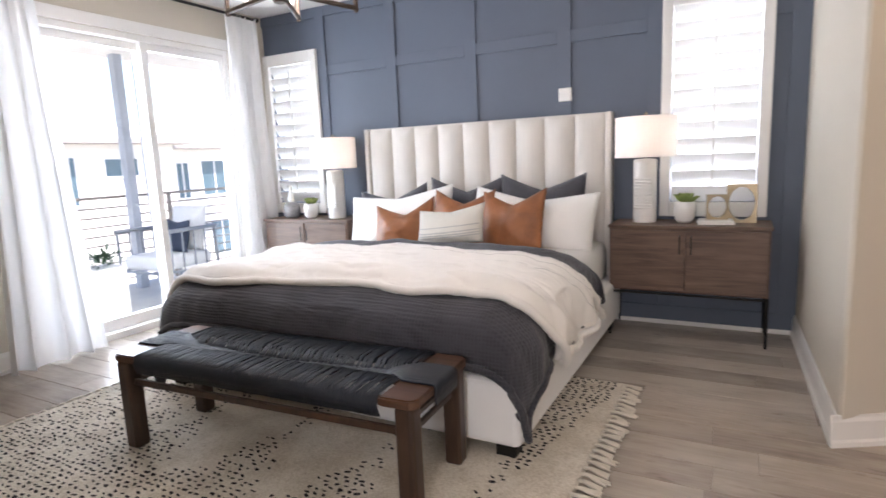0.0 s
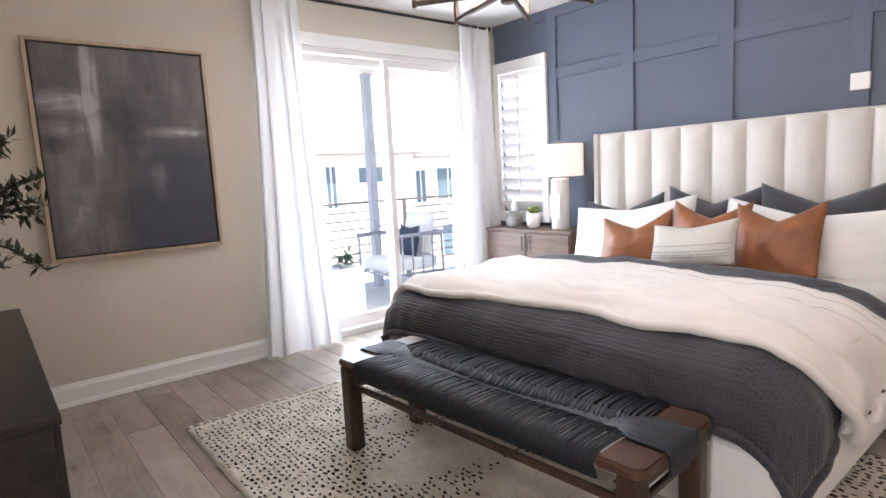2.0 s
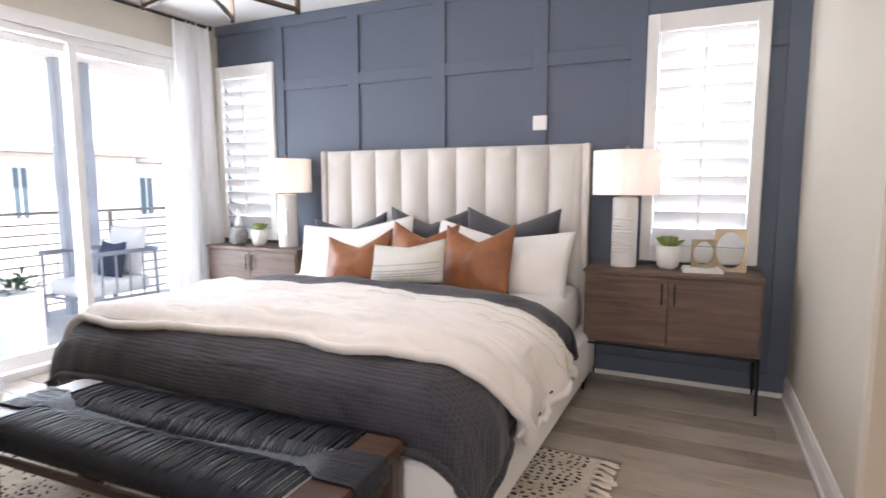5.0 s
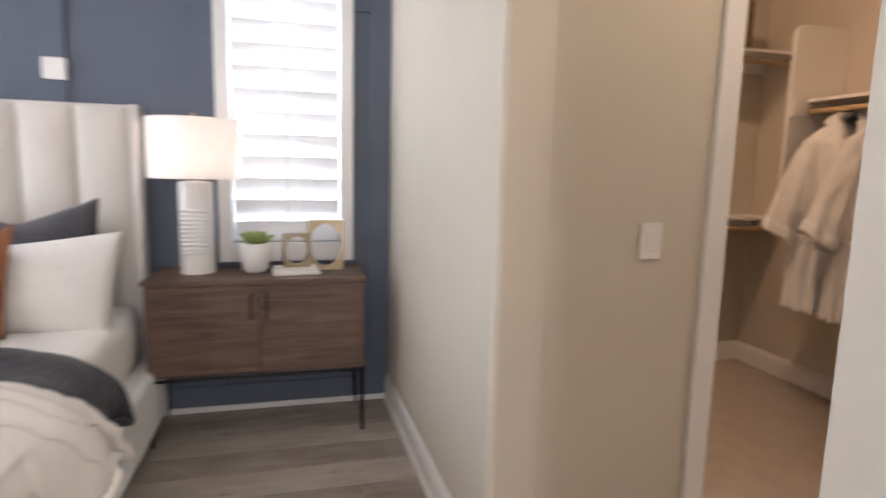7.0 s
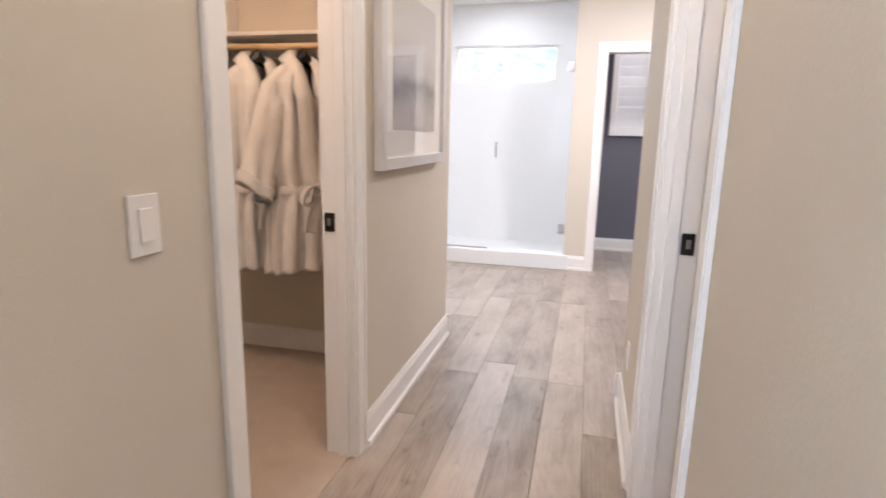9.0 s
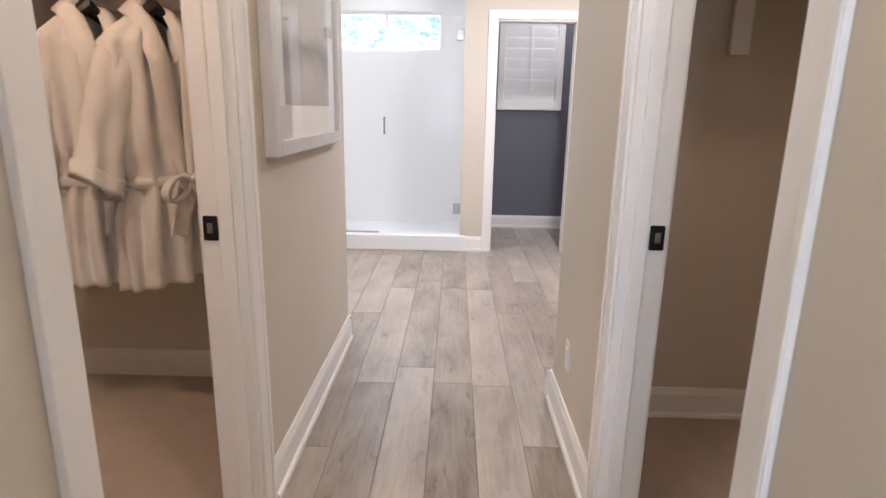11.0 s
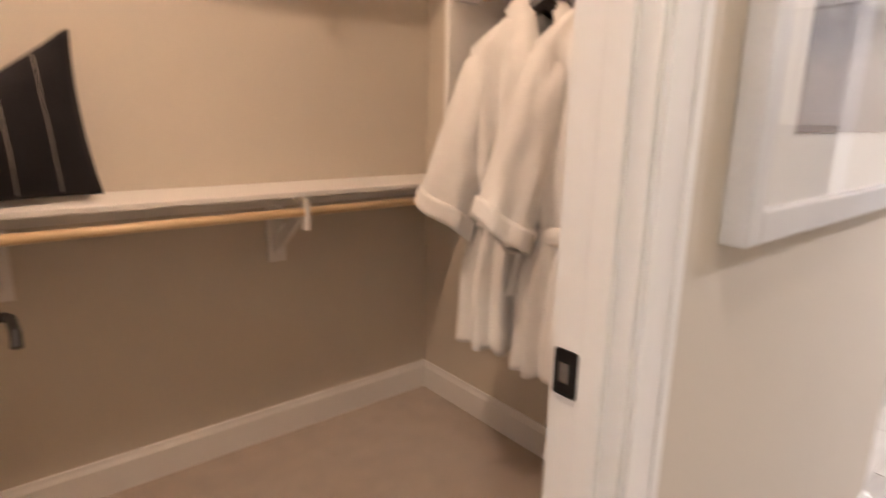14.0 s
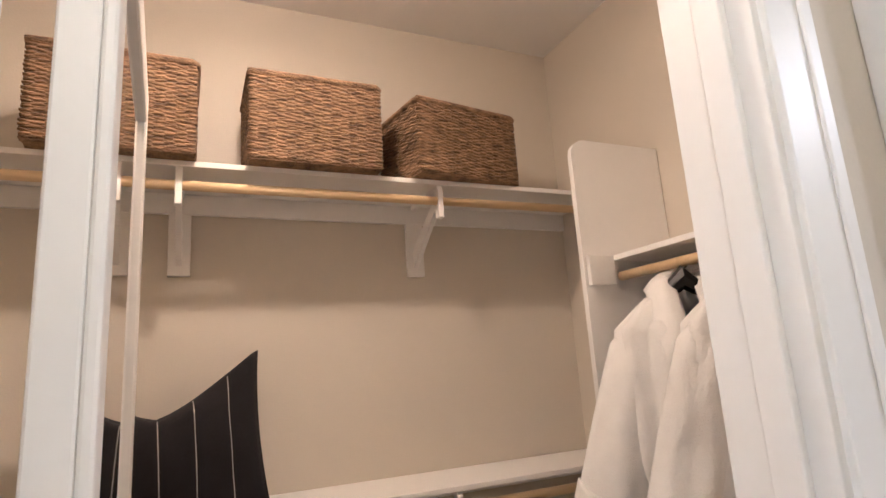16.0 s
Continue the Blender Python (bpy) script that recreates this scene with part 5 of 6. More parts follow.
def plate(name, label, m, w, h, rocker=True, cat="light switch"):
    """A wall plate that faces -y."""
    t = thing(name, label, cat, m)
    part("cover", box(-w / 2, w / 2, -0.006, 0, -h / 2, h / 2, 0.002), CERAMIC, t)
    if rocker:
        part("rocker", box(-0.017, 0.017, -0.010, -0.006, -0.033, 0.033, 0.002), WHITE, t)
    return t


plate("light_switch", "white rocker light switch on the corridor wall", pose(1.975, YC, 1.096), 0.078, 0.118)
plate("outlet", "white wall outlet above the skirting", pose(3.53, YS, 0.345, 0, 0, 180), 0.072, 0.118, cat="outlet")
th = thing("thermostat", "white square wall control above the headboard", "thermostat", pose(-0.21, YN - BT, 1.73))
part("body", box(-0.05, 0.05, -0.022, 0, -0.05, 0.05, 0.006), CERAMIC, th)

# ---- closet fittings ----


def bracket(name_parent, x, z):
    """A white shelf bracket on the back wall at x, under a shelf at z."""
    b = part("bracket", box(x - 0.035, x + 0.035, CN - 0.022, CN - 0.002, z - 0.303, z - 0.0905, 0.002), WHITE, name_parent)
    part("bracket_arm", box(x - 0.010, x + 0.010, 5.07, CN - 0.02, z - 0.035, z - 0.003, 0.002), WHITE, b)
    bm = bmesh.new()
    v = [bm.verts.new((x + dx, y, zz)) for dx in (-0.009, 0.009) for y, zz in ((CN - 0.022, z - 0.27), (CN - 0.022, z - 0.20), (5.11, z - 0.06), (5.085, z - 0.09))]
    for f in ((0, 1, 2, 3), (7, 6, 5, 4), (0, 4, 5, 1), (1, 5, 6, 2), (2, 6, 7, 3), (3, 7, 4, 0)):
        bm.faces.new([v[i] for i in f])
    part("bracket_brace", bm, WHITE, b)
    part("rod_cup", box(x - 0.010, x + 0.010, 5.063, 5.095, z - 0.135, z - 0.03, 0.002), WHITE, b)


for z, nm in ((2.086, "upper"), (1.053, "lower")):
    sh = thing("closet_shelf", "white %s closet shelf with a wooden hanging rod" % nm, "shelf", pose(0, 0, 0), "closet shelves")
    part("board", box(CW + 0.002, CX - 0.004, 5.06, CN - 0.002, z - 0.018, z, 0.002), WHITE, sh)
    part("cleat", box(CW + 0.002, CX - 0.004, CN - 0.02, CN - 0.002, z - 0.09, z - 0.0185, 0.002), WHITE, sh)
    for x in (2.361, 3.209):
        bracket(sh, x, z)
    part("rod", tube([(CW + 0.002, 5.08, z - 0.072), (CX - 0.004, 5.08, z - 0.072)], 0.0155, seg=12), BEECH, sh, "pale wooden rod", smooth=True)
side = thing("closet_shelf", "white side shelf with a rod above the robes", "shelf", pose(0, 0, 0), "closet shelves")
part("board", box(3.67, CX - 0.004, YC + 0.125, 4.745, 1.735, 1.753, 0.002), WHITE, side)
part("cleat", box(CX - 0.022, CX - 0.004, YC + 0.125, 4.745, 1.66, 1.734, 0.002), WHITE, side)
part("rod", tube([(3.70, YC + 0.125, 1.685), (3.70, 4.745, 1.685)], 0.0155, seg=12), BEECH, side, "pale wooden rod", smooth=True)
dv = bmesh.new()
pts = [(3.556, 1.041), (3.556, 2.095)] + [(3.556 + 0.06 * (1 - math.cos(a)), 2.095 + 0.06 * math.sin(a)) for a in (0.4, 0.8, 1.2, 1.57)] + [(CX - 0.004, 2.155), (CX - 0.004, 1.041)]
fa = [dv.verts.new((x, 4.749, z)) for x, z in pts]
fb = [dv.verts.new((x, 4.769, z)) for x, z in pts]
dv.faces.new(fa), dv.faces.new(fb)
for i in range(len(pts)):
    j = (i + 1) % len(pts)
    dv.faces.new((fa[i], fa[j], fb[j], fb[i]))
divider = thing("closet_divider", "white upright closet panel with a rounded top corner", "panel", pose(0, 0, 0))
part("panel", dv, WHITE, divider)
part("cleat", box(3.566, 3.667, 4.732, 4.748, 1.655, 1.752, 0.002), WHITE, divider)

BASKET = paint("brown_seagrass", (0.235, 0.142, 0.075), 0.75, 0.85, 40, 0.6, 180, stretch=(0.5, 0.5, 2.0))


def basket(m, label, w=0.44, d=0.31, h=0.30):
    """A woven box: courses of wavy strands over uprights."""
    b = thing("basket", label, "basket", m, "woven baskets")
    per = 2 * (w + d)

    def outline(s, grow=0.0):
        s = s % per
        ww, dd = w / 2 + grow, d / 2 + grow
        if s < w:
            return Vector((-ww + 2 * ww * s / w, -dd, 0))
        s -= w
        if s < d:
            return Vector((ww, -dd + 2 * dd * s / d, 0))
        s -= d
        if s < w:
            return Vector((ww - 2 * ww * s / w, dd, 0))
        s -= w
        return Vector((-ww, dd - 2 * dd * s / d, 0))
    rows, cols = 42, 50
    side_bm = bmesh.new()
    for r in range(rows):
        z = 0.008 + (h - 0.02) * r / (rows - 1)
        pts_ = []
        for k in range(cols * 2):
            s = per * k / (cols * 2)
            wv = 0.0020 * (1 if ((k // 2) + r) % 2 else -1) + 0.003 * noise.noise(Vector((k * 0.9, r * 1.7, w * 30)))
            jz = 0.005 * noise.noise(Vector((k * 0.6, r * 2.1, w * 10)))
            pts_.append(outline(s, wv) + Vector((0, 0, z + jz)))
        tube(pts_, 0.0052 + 0.0016 * noise.noise(Vector((r * 3.3, w, h))), side_bm, 5, closed=True)
    part("weave", side_bm, BASKET, b, smooth=True)
    part("lining", box(-w / 2 + 0.001, w / 2 - 0.001, -d / 2 + 0.001, d / 2 - 0.001, 0.0, h - 0.03), BASKET, b)
    rim = bmesh.new()
    pts_ = [outline(per * k / 60) + Vector((0, 0, h)) for k in range(60)]
    tube(pts_, 0.013, rim, 6, closed=True)
    part("rim", rim, BASKET, b, smooth=True)
    return b


basket(pose(2.19, 5.15, 2.087, 0, 0, 1), "brown woven seagrass basket on the top shelf by the door", 0.42, 0.30, 0.29)
basket(pose(2.766, 5.15, 2.087, 0, 0, 0), "brown woven seagrass basket on the top shelf", 0.42, 0.30, 0.29)
basket(pose(3.30, 5.17, 2.087, 0, 0, 9), "brown woven seagrass basket turned on the top shelf", 0.43, 0.30, 0.27)
DARKP = paint("black_pinstripe_cloth", (0.007, 0.006, 0.008), 0.95, 0.3, 8, 0.2, 160)
pp = thing("striped_pillow", "black pillow with thin white stripes on the lower shelf", "pillow", pose(2.335, 5.16, 1.054, 0, -3, 4))
part("cover", cushion(0.60, 0.455, 0.19, 0.15, 0.16, 0.14, 30, seed=31, wrinkle=0.022, chop=0.97), DARKP, pp, smooth=True)
PIN = paint("pale_thread", (0.36, 0.33, 0.29), 0.9)
front = cushion_side(0.60, 0.455, 0.19, 0.15, 0.16, 0.14, 31, 0.022, 0.97)(-1)
for us in (0.17, 0.34, 0.50, 0.66, 0.83):
    def pin(u, v, us=us):
        x, y, z = front(us + 0.005 * v, 0.03 + 0.94 * u)
        return (x, y - 0.003, z)
    part("stripe", sheet(40, 1, pin), PIN, pp, "thin white stripe")


def robe(m, seed, label):
    """A terry robe on a black hanger, hung from a rod; shoulders along x, front to -y, rod at z = 0."""
    r = thing("bathrobe", label, "bathrobe", m, "bathrobes")
    hk = [(0, 0, 0.018), (0.012, 0, 0.026), (0.024, 0, 0.016), (0.02, 0, -0.002), (0.0, 0, -0.02), (0, 0, -0.05)]
    part("hook", tube(hk, 0.003, seg=6), BLACK, r)
    part("hanger", tube([(-0.13, 0, -0.150), (-0.07, -0.006, -0.095), (0, -0.008, -0.036), (0.07, -0.006, -0.095), (0.13, 0, -0.150)], [0.010, 0.018, 0.036, 0.018, 0.010], seg=8), BLACK, r, "black hanger")

    def body(u, v):
        a = u * 2 * math.pi
        q = min(1.0, v / 0.15)
        pinch = math.exp(-((v - 0.62) / 0.09) ** 2)
        wx = 0.050 + 0.145 * q ** 0.85 - 0.03 * pinch + 0.035 * max(0, v - 0.62)
        wy = 0.046 + 0.050 * q - 0.012 * pinch + 0.04 * max(0, v - 0.62)
        deep = (0.010 + 0.016 * min(1, v * 1.6)) * min(1, v * 6) * (1 - 0.45 * pinch)
        w_ = math.sin(12 * a + seed + 2.4 * noise.noise(Vector((math.cos(a) * 1.4, math.sin(a) * 1.4 + seed, v * 1.6))))
        f = deep * (1.25 * abs(w_) ** 0.7 * (1 if w_ > 0 else -1)) + 0.6 * deep * noise.noise(Vector((math.cos(a) * 4, math.sin(a) * 4 + seed, v * 5)))
        z = -0.050 - 0.125 * q - max(0, v - 0.15) * 1.08
        x = (wx + 0.5 * f) * math.cos(a)
        if math.sin(a) < 0:
            z -= 0.22 * math.exp(-(x / 0.05) ** 2) * max(0, 1 - v / 0.24)
        hem = 0.03 * noise.noise(Vector((math.cos(a) * 1.5, math.sin(a) * 1.5, seed))) * v
        return (x, (wy + f) * math.sin(a), z + hem)
    thick(part("body", sheet(120, 60, body), TERRY, r, smooth=True), 0.008, 0)
    for s in (-1, 1):
        def sleeve(u, v, s=s, grow=0.0):
            a = u * 2 * math.pi
            c = Vector((s * (0.100 + 0.180 * v ** 0.85), 0.006 - 0.024 * v, -0.128 - 0.577 * v))
            k0 = min(1.0, 0.30 + 3.6 * v)
            rp = (0.074 + 0.008 * v) * k0 + grow
            ry = (0.056 - 0.004 * v) * k0 + grow + 0.012 * math.sin(5 * a + seed + 4 * v) * v + 0.014 * noise.noise(Vector((math.cos(a) * 2, v * 5, seed + s))) * k0
            k = rp * math.cos(a)
            return (c.x + s * k * 0.95, c.y + ry * math.sin(a), c.z + 0.02 * v + k * (0.30 + 0.32 * v) + 0.006 * math.sin(3 * a + seed) * v)
        thick(part("sleeve", sheet(40, 30, sleeve), TERRY, r, smooth=True), 0.007, 0)
        thick(part("cuff", sheet(40, 4, lambda u, v, f=sleeve: f(u, 0.90 + 0.105 * v, grow=0.006)), TERRY, r, smooth=True), 0.010, 0)

        def lapel(u, v, s=s):
            x = s * (0.050 * (1 - v) ** 0.8 + 0.068 * (u - 0.3) * (1 - 0.45 * v) + 0.022 * math.sin(v * math.pi) * u) + 0.012 * v
            y = 0.045 - 0.155 * min(1, v / 0.30) ** 0.55 - 0.014 * math.sin(u * math.pi) - (0.006 if s > 0 else 0)
            return (x, y, -0.030 - 0.64 * v - 0.035 * u * (1 - v) + 0.02 * math.sin(u * 3) * (1 - v))
        thick(part("lapel", sheet(10, 34, lapel), TERRY, r, smooth=True), 0.014, 0)
    part("collar", tube([(-0.056, -0.005, -0.058), (-0.05, 0.035, -0.035), (0, 0.055, -0.025), (0.05, 0.035, -0.035), (0.056, -0.005, -0.058)], [0.016, 0.022, 0.025, 0.022, 0.016], seg=8), TERRY, r, smooth=True)
    belt = part("belt", lathe([(0.096, -0.025), (0.103, -0.012), (0.103, 0.014), (0.096, 0.025)], 40), TERRY, r, smooth=True, m=pose(0, 0, -0.685))
    belt.scale = (1.78, 0.98, 1.0)
    part("knot", lathe([(0, -0.04), (0.024, -0.028), (0.032, 0), (0.024, 0.030), (0, 0.04)], 12), TERRY, r, smooth=True, m=pose(0.0, -0.125, -0.685, 0, 25, 0))
    for dx, ln in ((-0.045, 0.20), (0.055, 0.26)):
        def tail(u, v, dx=dx, ln=ln):
            return (dx * (1.4 * v ** 0.6) + 0.066 * (u - 0.5) * min(1, 0.4 + 2 * v), -0.125 - 0.035 * math.sin(min(1, v * 1.6) * 2.2) - 0.008 * math.sin(u * 5 + seed), -0.685 - ln * v + 0.006 * math.sin(u * 6))
        thick(part("belt_end", sheet(6, 16, tail), TERRY, r, smooth=True), 0.011, 0)
    for s in (-1, 1):
        def bow(u, v, s=s):
            a = v * 2 * math.pi
            return (s * (0.058 * (1 - math.cos(a)) + 0.004), -0.145 - 0.030 * (1 - math.cos(a)) * 0.6 + 0.042 * (u - 0.5), -0.685 + 0.042 * math.sin(a) - 0.016 * (1 - math.cos(a)))
        thick(part("bow", sheet(4, 20, bow), TERRY, r, smooth=True), 0.011, 0)
    return r


robe(pose(3.70, 4.50, 1.675, 0, 0, -36), 1.0, "white terry bathrobe on a black hanger, belt tied in front")
robe(pose(3.70, 4.25, 1.675, 0, 0, -33), 3.0, "white terry bathrobe on a black hanger, beside another")

# second closet: a shelf, a rod and garments
s2 = thing("closet_shelf", "white shelf with a wooden rod in the second closet", "shelf", pose(0, 0, 0), "closet shelves")
part("board", box(3.33, 3.687, 1.125, YS - 0.125, 1.735, 1.753, 0.002), WHITE, s2)
part("rod", tube([(3.38, 1.125, 1.685), (3.38, YS - 0.125, 1.685)], 0.0155, seg=12), BEECH, s2, "pale wooden rod", smooth=True)
br2 = part("bracket", box(3.665, 3.687, 2.02, 2.09, 1.50, 1.73, 0.002), WHITE, s2)
part("bracket_arm", box(3.35, 3.665, 2.045, 2.065, 1.69, 1.734, 0.002), WHITE, br2)
robe(pose(3.38, 1.50, 1.675, 0, 0, -150), 5.0, "white terry bathrobe hung in the second closet")

# framed picture in the corridor
FRW = paint("silver_white_frame", (0.66, 0.64, 0.62), 0.35, 0.05, 8, 0.03, 120, 0.3)
MAT = paint("ivory_mount", (0.86, 0.83, 0.77), 0.8, 0.02, 4, 0.03, 200)
PRINT, pn, pl, ppb = nodes_of("misty_landscape_print")
pv = coords(pn, pl, (0.5, 1, 1))
g1 = add(pn, "ShaderNodeTexNoise", Scale=5.0, Detail=6.0, Roughness=0.65)
pl.new(pv, g1.inputs["Vector"])
psep = pn.new("ShaderNodeSeparateXYZ")
pl.new(pv, psep.inputs[0])
pm = pn.new("ShaderNodeMath")
pm.operation = "MULTIPLY_ADD"
pl.new(g1.outputs["Fac"], pm.inputs[0])
pm.inputs[1].default_value = 0.35
pl.new(psep.outputs["Z"], pm.inputs[2])
pr = pn.new("ShaderNodeValToRGB")
pr.color_ramp.elements[0].position, pr.color_ramp.elements[0].color = 0.02, (0.13, 0.085, 0.065, 1)
pr.color_ramp.elements[1].position, pr.color_ramp.elements[1].color = 0.75, (0.60, 0.58, 0.55, 1)
for q, c in ((0.12, (0.20, 0.14, 0.11, 1)), (0.20, (0.34, 0.28, 0.24, 1)), (0.42, (0.40, 0.35, 0.32, 1)), (0.54, (0.10, 0.085, 0.078, 1)), (0.6, (0.45, 0.43, 0.41, 1))):
    pr.color_ramp.elements.new(q).color = c
pl.new(pm.outputs[0], pr.inputs["Fac"])
pl.new(pr.outputs["Color"], ppb.inputs["Base Color"])
fp = thing("framed_print", "framed misty landscape print behind glass with a wide mount", "picture", pose(3.68, YC, 1.13))
W2, H2 = 0.495, 0.90
for a, b, c, d in ((-W2, -W2 + 0.05, 0, H2), (W2 - 0.05, W2, 0, H2), (-W2 + 0.05, W2 - 0.05, 0, 0.05), (-W2 + 0.05, W2 - 0.05, H2 - 0.05, H2)):
    part("frame", box(a, b, -0.042, -0.001, c, d, 0.004), FRW, fp)
part("mount", box(-W2 + 0.05, W2 - 0.05, -0.022, -0.012, 0.05, H2 - 0.05), MAT, fp)
part("print", box(-W2 + 0.17, W2 - 0.17, -0.0245, -0.0222, 0.16, H2 - 0.16), PRINT, fp)
part("pane", box(-W2 + 0.05, W2 - 0.05, -0.031, -0.029, 0.05, H2 - 0.05), GLASS, fp).visible_shadow = False

# shower front
shw = thing("shower_enclosure", "frameless glass shower front on a white curb", "shower", pose(0, 0, 0))
part("curb", box(XB - 0.03, XB + 0.14, 2.98, 4.72, 0.0, 0.145, 0.006), TILE, shw)
dr = part("glass_door", box(XB + 0.05, XB + 0.06, 3.05, 3.80, 0.155, 2.35), SHOWERGLASS, shw)
part("glass_panel", box(XB + 0.05, XB + 0.06, 3.806, 4.70, 0.145, 2.35), SHOWERGLASS, shw)
for z in (0.39, 1.92):
    part("hinge", box(XB + 0.035, XB + 0.075, 3.035, 3.10, z - 0.045, z + 0.045, 0.004), CHROME, dr, "chrome hinge")
part("handle", tube([(XB + 0.05, 3.735, 1.07), (XB + 0.005, 3.735, 1.07), (XB + 0.005, 3.735, 1.21), (XB + 0.05, 3.735, 1.21)], 0.008), CHROME, dr, "chrome pull handle")
part("channel", box(XB + 0.04, XB + 0.07, 3.80, 4.70, 0.145, 0.158, 0.002), CHROME, shw)

# recessed lights
LENS = glow("downlight_lens", (1.0, 0.93, 0.84), 3.0)
for x, y, w_ in DOWN:
    dl = thing("downlight", "lit round recessed ceiling light with a white trim", "ceiling light", pose(x, y, HB), "recessed lights")
    part("trim_ring", lathe([(0.058, -0.006), (0.085, -0.006), (0.088, 0.0), (0.058, 0.0)], 28), WHITE, dl)
    part("lens", lathe([(0.0, -0.002), (0.057, -0.002)], 24), LENS, dl)
cl = thing("closet_light", "round lit ceiling light of the closet", "ceiling light", pose(2.66, 4.58, HC))
part("base", lathe([(0.0, -0.03), (0.09, -0.03), (0.10, 0.0)], 28), WHITE, cl)

# towel bar and switch on the bathroom wall
vn = thing("vanity", "white bathroom vanity with a pale counter and backsplash", "vanity", pose(XB, 0.95, 0))
part("cabinet", box(-0.50, -0.03, -0.62, 0.62, 0.09, 0.82, 0.004), WHITE, vn)
part("plinth", box(-0.44, -0.03, -0.60, 0.62, 0.0, 0.09), WHITE, vn)
part("counter", box(-0.54, -0.001, -0.64, 0.645, 0.82, 0.86, 0.004), TILE, vn, "pale stone counter")
part("backsplash", box(-0.02, -0.001, -0.64, 0.645, 0.861, 1.02, 0.003), TILE, vn)
for i in range(3):
    dd = part("door", box(-0.518, -0.501, -0.61 + 0.41 * i, -0.21 + 0.41 * i, 0.11, 0.80, 0.003), WHITE, vn)
    part("handle", tube([(-0.518, -0.27 + 0.41 * i, 0.62), (-0.54, -0.27 + 0.41 * i, 0.62), (-0.54, -0.27 + 0.41 * i, 0.74), (-0.518, -0.27 + 0.41 * i, 0.74)], 0.005, seg=6), CHROME, dd)

# ---- balcony and beyond ----
CONC = paint("pale_balcony_floor", (0.55, 0.53, 0.50), 0.85, 0.08, 3, 0.2, 90)
STUCCO = paint("white_stucco", (0.80, 0.78, 0.74), 0.9, 0.05, 2, 0.4, 60)
tagged(part("balcony_floor", box(-5.45, XW - 0.2, 1.6, 8.2, -0.20, -0.04), CONC), "pale tiled balcony floor", "floor", kind="structure")
tagged(part("balcony_soffit", box(-5.35, XW - 0.2, 1.6, 6.3, 2.56, 2.80), STUCCO), "white balcony soffit", "ceiling", kind="structure")
tagged(part("ground", box(-90, 90, -90, 90, -3.3, -3.2), paint("pale_ground", (0.42, 0.40, 0.36), 0.95, 0.15, 0.4, 0.3, 8)), "pale ground far below the balcony", "ground", kind="structure")
# outdoor haze is put into the posts' pale bluish colour
POSTM = paint("hazed_grey_post", (0.36, 0.39, 0.44), 0.7, 0.15, 6, 0.2, 80)
for y in (4.81, 5.08):
    tagged(part("balcony_post", box(-5.15, -5.05, y - 0.05, y + 0.05, -0.04, 2.56, 0.006), POSTM), "grey square balcony post", "post", "balcony posts")
RAILM = paint("pale_bronze_rail", (0.26, 0.22, 0.19), 0.6, 0.2, 8, 0.05, 120)
rl_ = thing("railing", "bronze balcony railing with thin horizontal bars", "railing", pose(0, 0, 0))
part("top_rail", box(-5.33, -5.28, 1.7, 8.0, 1.0, 1.03, 0.004), RAILM, rl_)
for i in range(9):
    part("bar", tube([(-5.305, 1.7, 0.06 + 0.105 * i), (-5.305, 8.0, 0.06 + 0.105 * i)], 0.009, seg=6), RAILM, rl_)
for y in (1.75, 3.0, 4.2, 5.42, 6.6, 7.9):
    part("post", box(-5.325, -5.285, y - 0.02, y + 0.02, -0.04, 1.0, 0.003), RAILM, rl_)
GREYM = paint("grey_outdoor_metal", (0.26, 0.28, 0.31), 0.5, 0.1, 9, 0.05, 120, 0.4)
CUSH = paint("pale_outdoor_cushion", (0.70, 0.70, 0.70), 0.95, 0.05, 8, 0.4, 200)


def patio_chair(m, label):
    c = thing("patio_chair", label, "chair", m)
    for s in (-1, 1):
        part("front_leg", tube([(s * 0.30, -0.30, 0.0), (s * 0.30, -0.30, 0.62)], 0.014), GREYM, c)
        part("back_leg", tube([(s * 0.30, 0.32, 0.0), (s * 0.30, 0.30, 0.62)], 0.014), GREYM, c)
        part("arm", tube([(s * 0.30, -0.32, 0.62), (s * 0.30, 0.32, 0.62)], 0.018), GREYM, c)
        part("side_rail", tube([(s * 0.30, -0.30, 0.26), (s * 0.30, 0.30, 0.24)], 0.012), GREYM, c)
        for k in range(4):
            part("slat", tube([(s * 0.30, -0.18 + 0.12 * k, 0.25), (s * 0.31, -0.18 + 0.12 * k, 0.62)], 0.008, seg=6), GREYM, c)
    part("back_rail", tube([(-0.30, 0.32, 0.62), (0.30, 0.32, 0.62)], 0.018), GREYM, c)
    part("front_rail", tube([(-0.30, -0.30, 0.26), (0.30, -0.30, 0.26)], 0.012), GREYM, c)
    part("seat_cushion", box(-0.27, 0.27, -0.29, 0.28, 0.27, 0.40, 0.045, seg=3), CUSH, c, "pale seat cushion", smooth=True)
    part("back_cushion", cushion(0.5, 0.42, 0.15, 0, 0.2, 0.06), CUSH, c, "pale back cushion", smooth=True, m=pose(0, 0.19, 0.39))
    return c


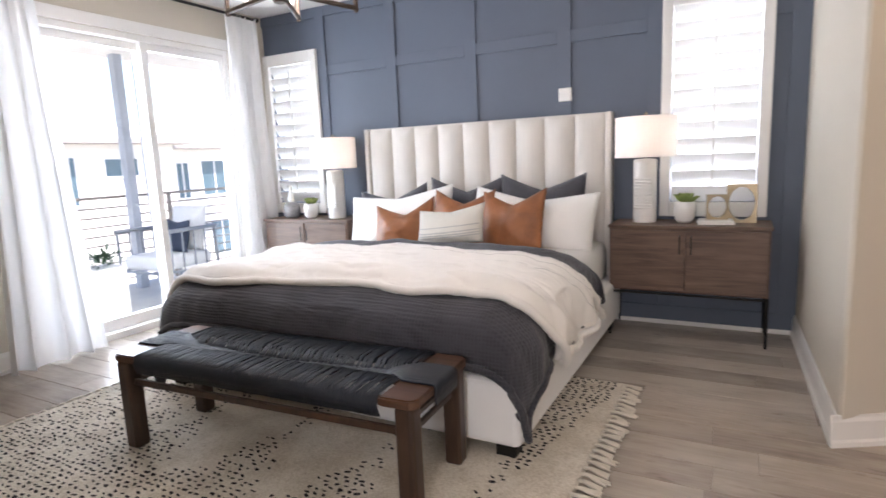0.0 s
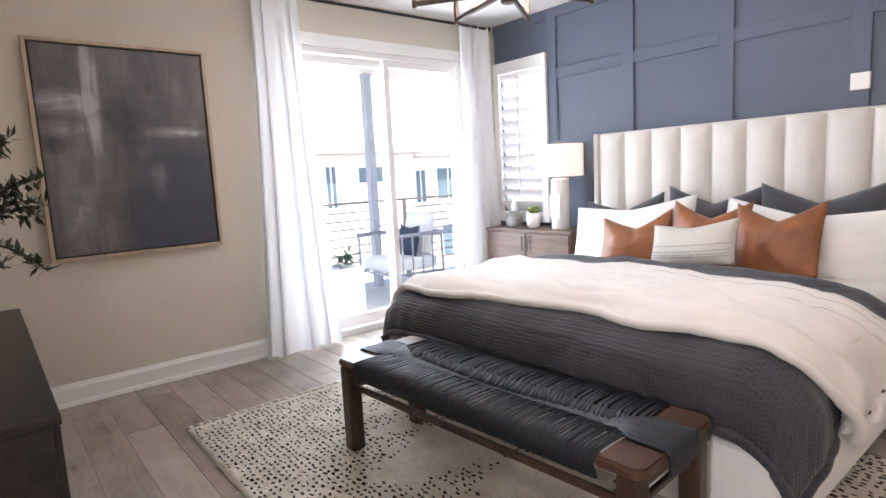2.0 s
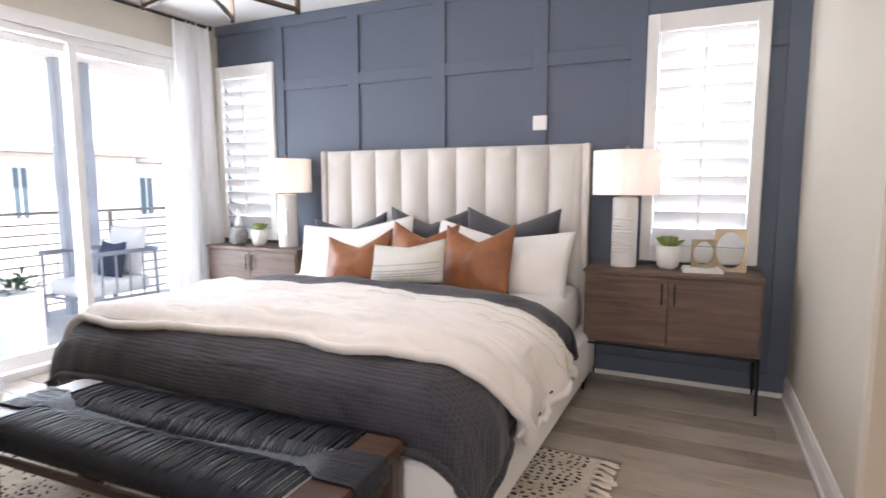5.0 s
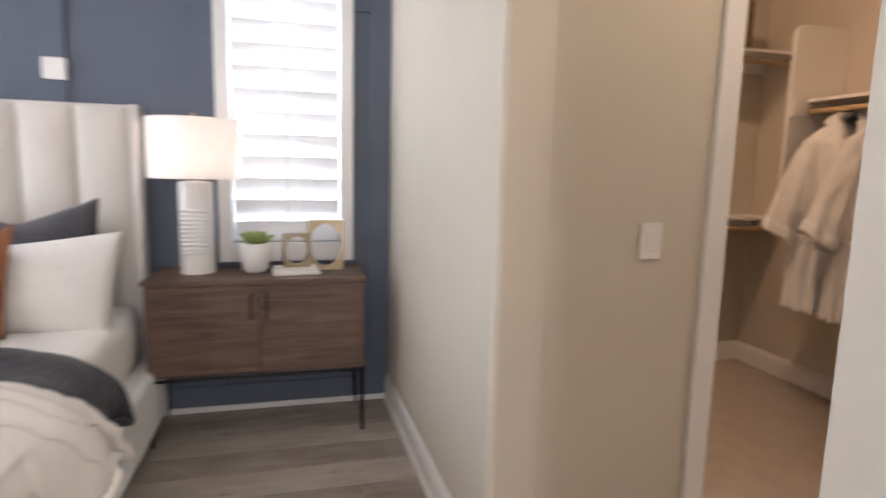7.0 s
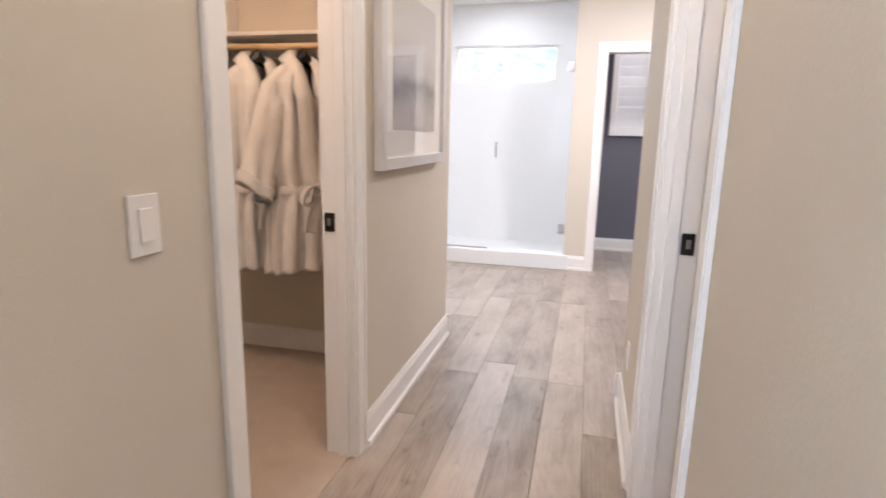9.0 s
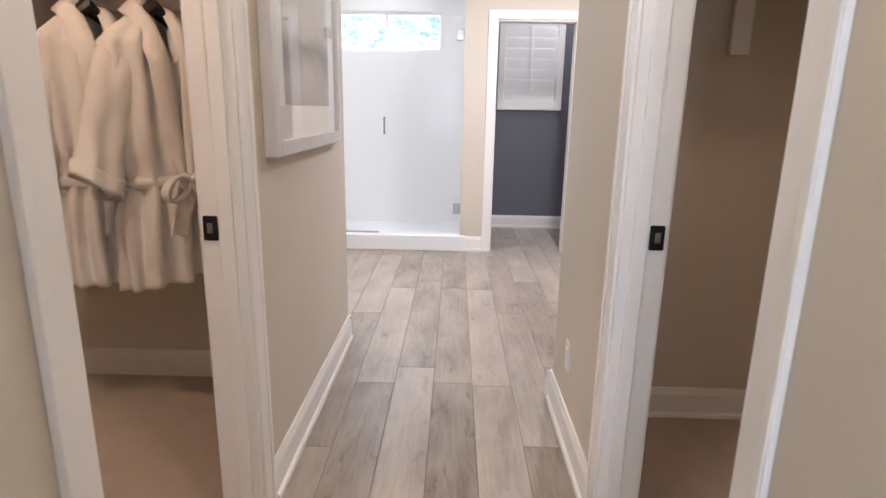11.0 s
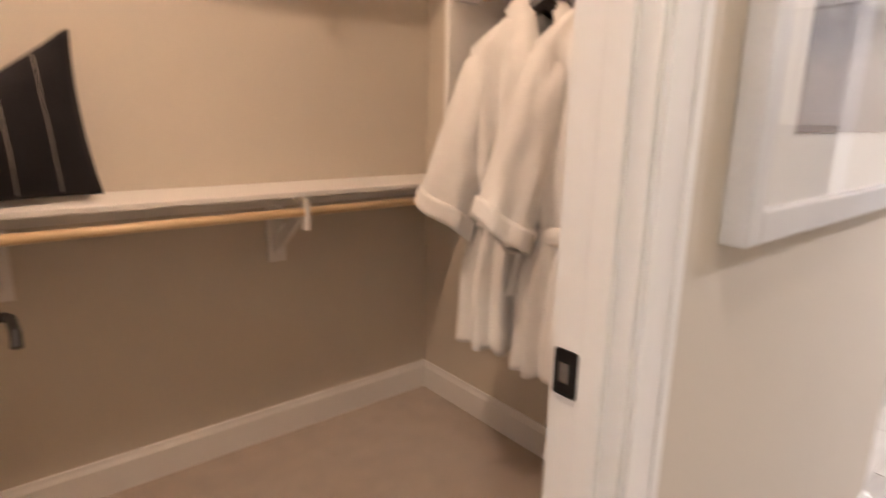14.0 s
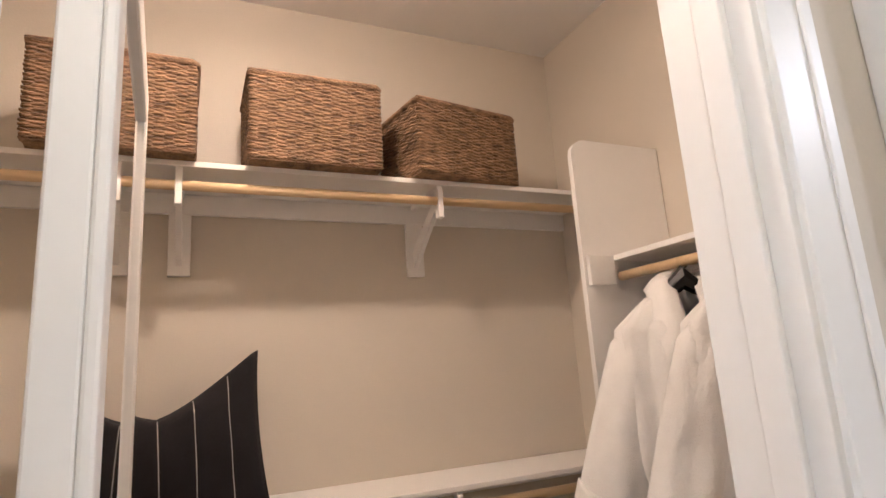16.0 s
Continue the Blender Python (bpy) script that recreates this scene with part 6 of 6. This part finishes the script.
ch2 = patio_chair(pose(-4.42, 4.70, -0.04) @ Matrix.Diagonal((1.08, 1.15, 1.15, 1)), "grey metal balcony chair with pale cushions and a navy pillow")
part("throw_pillow", cushion(0.34, 0.30, 0.13, 0.02, 0.2, 0.1), paint("navy_outdoor_cloth", (0.03, 0.045, 0.08), 0.9, 0.2, 10, 0.3, 200), ch2, "navy throw pillow", smooth=True, m=pose(0.08, 0.02, 0.40))
pl2 = thing("planter", "tall white planter with a small shrub on the balcony", "planter", pose(-4.03, 3.74, -0.04))
part("box", box(-0.14, 0.14, -0.14, 0.14, 0, 0.50, 0.01), STUCCO, pl2)
shr = bmesh.new()
random.seed(3)
for k in range(160):
    d = Vector((random.uniform(-1, 1), random.uniform(-1, 1), random.uniform(-0.1, 1))).normalized()
    o = Vector((0, 0, 0.50)) + d * random.uniform(0.03, 0.17)
    s = d.cross(Vector((0.3, 0.2, 1))).normalized() * 0.014
    shr.faces.new([shr.verts.new(o), shr.verts.new(o + d * 0.03 + s), shr.verts.new(o + d * 0.06), shr.verts.new(o + d * 0.03 - s)])
part("foliage", shr, paint("balcony_shrub_leaf", (0.05, 0.10, 0.05), 0.6, 0.3, 15, 0.05, 90), pl2)


def house(x, ya, yb, z0, z1, depth, windows, label):
    """A white stucco neighbour: walls, a low tiled roof and windows on the side that faces the balcony."""
    h = thing("house", label, "house", pose(x, 0, 0), "neighbour houses")
    part("wall", box(-depth, 0, ya, yb, z0, z1, 0.0), STUCCO, h)
    part("roof", box(-depth - 0.4, 0.45, ya - 0.4, yb + 0.4, z1, z1 + 0.16, 0.02), paint("clay_roof_tile", (0.38, 0.35, 0.33), 0.9, 0.2, 3, 0.3, 20), h)
    for k in range(int((yb - ya + 0.8) / 0.3)):
        part("roof_tile", tube([(0.46, ya - 0.35 + 0.3 * k, z1 + 0.17), (-1.6, ya - 0.35 + 0.3 * k, z1 + 0.55)], 0.11, seg=6), h.children[1].data.materials[0], h.children[1])
    for a, b, c, d in windows:
        w = part("window", box(-0.06, 0.03, a - 0.06, b + 0.06, c - 0.06, d + 0.06, 0.01), WHITE, h)
        part("pane", box(0.031, 0.04, a, (a + b) / 2 - 0.03, c, d), paint("bluish_window_glass", (0.10, 0.16, 0.20), 0.08, 0.1, 2, 0, 10), w)
        part("pane", box(0.031, 0.04, (a + b) / 2 + 0.03, b, c, d), w.children[0].data.materials[0], w)
    return h


house(-14.0, 6.2, 12.1, -3.2, 2.05, 7, [(10.0, 10.9, 1.2, 1.65), (7.4, 8.0, 0.8, 1.75), (8.9, 9.2, 0.5, 1.7), (7.4, 8.2, -1.8, -0.6)], "white stucco house with a low tiled roof across the way")
house(-15.0, 12.7, 20.0, -3.2, 1.95, 8, [(13.85, 14.85, 0.45, 1.55), (12.9, 13.3, 0.4, 1.5), (14.0, 14.9, -1.6, -0.5), (16.0, 17.0, 0.45, 1.55)], "white stucco house with wide windows beyond the balcony")

# ---- plank floor, last ----
fl = tagged(part("floor", box(XW, XO, -1.5, 5.5, -0.06, -0.003), JOINT), "grey-brown wooden plank floor", "floor", kind="structure")
PW = 0.187
cache = {}


def plank_mesh(ln):
    key = round(ln, 3)
    if key not in cache:
        bm = bmesh.new()
        g, c = 0.0010, 0.0018
        lo = [bm.verts.new((x, y, -0.004)) for x, y in ((g, g), (ln - g, g), (ln - g, PW - g), (g, PW - g))]
        mi = [bm.verts.new((v_.co.x, v_.co.y, -0.0015)) for v_ in lo]
        up = [bm.verts.new((x, y, 0)) for x, y in ((g + c, g + c), (ln - g - c, g + c), (ln - g - c, PW - g - c), (g + c, PW - g - c))]
        for a, b in ((lo, mi), (mi, up)):
            for i in range(4):
                bm.faces.new((a[i], a[(i + 1) % 4], b[(i + 1) % 4], b[i]))
        bm.faces.new(up)
        data = bpy.data.meshes.new("plank")
        bmesh.ops.recalc_face_normals(bm, faces=bm.faces)
        bm.to_mesh(data)
        bm.free()
        data.materials.append(PLANK)
        cache[key] = data
    return cache[key]


def runs(y):
    east = XO if 1.02 < y < 2.82 else XB
    out = []
    if y < 0.66:
        out.append((0.25, XC))
    elif y < YS - 0.08:
        out.append((XW, XC))
    elif y < YC + 0.08:
        return [(XW, east)]
    elif y < YN:
        out.append((XW, XE))
    if 0.2 < y < YS:
        out.append((3.81, east))
    elif y > YC:
        out.append((4.45, XB))
    return out


random.seed(77)
row = 0
yy = -1.5
while yy < 5.5:
    off = random.uniform(0, 1.5)
    for a, b in runs(yy + PW / 2):
        x = a - off % 1.5
        while x < b:
            s, e = max(x, a), min(x + 1.5, b)
            if e - s > 0.05:
                o = new("plank", plank_mesh(e - s))
                o.location = (s, yy, 0)
                o.parent = fl
            x += 1.5
    yy += PW
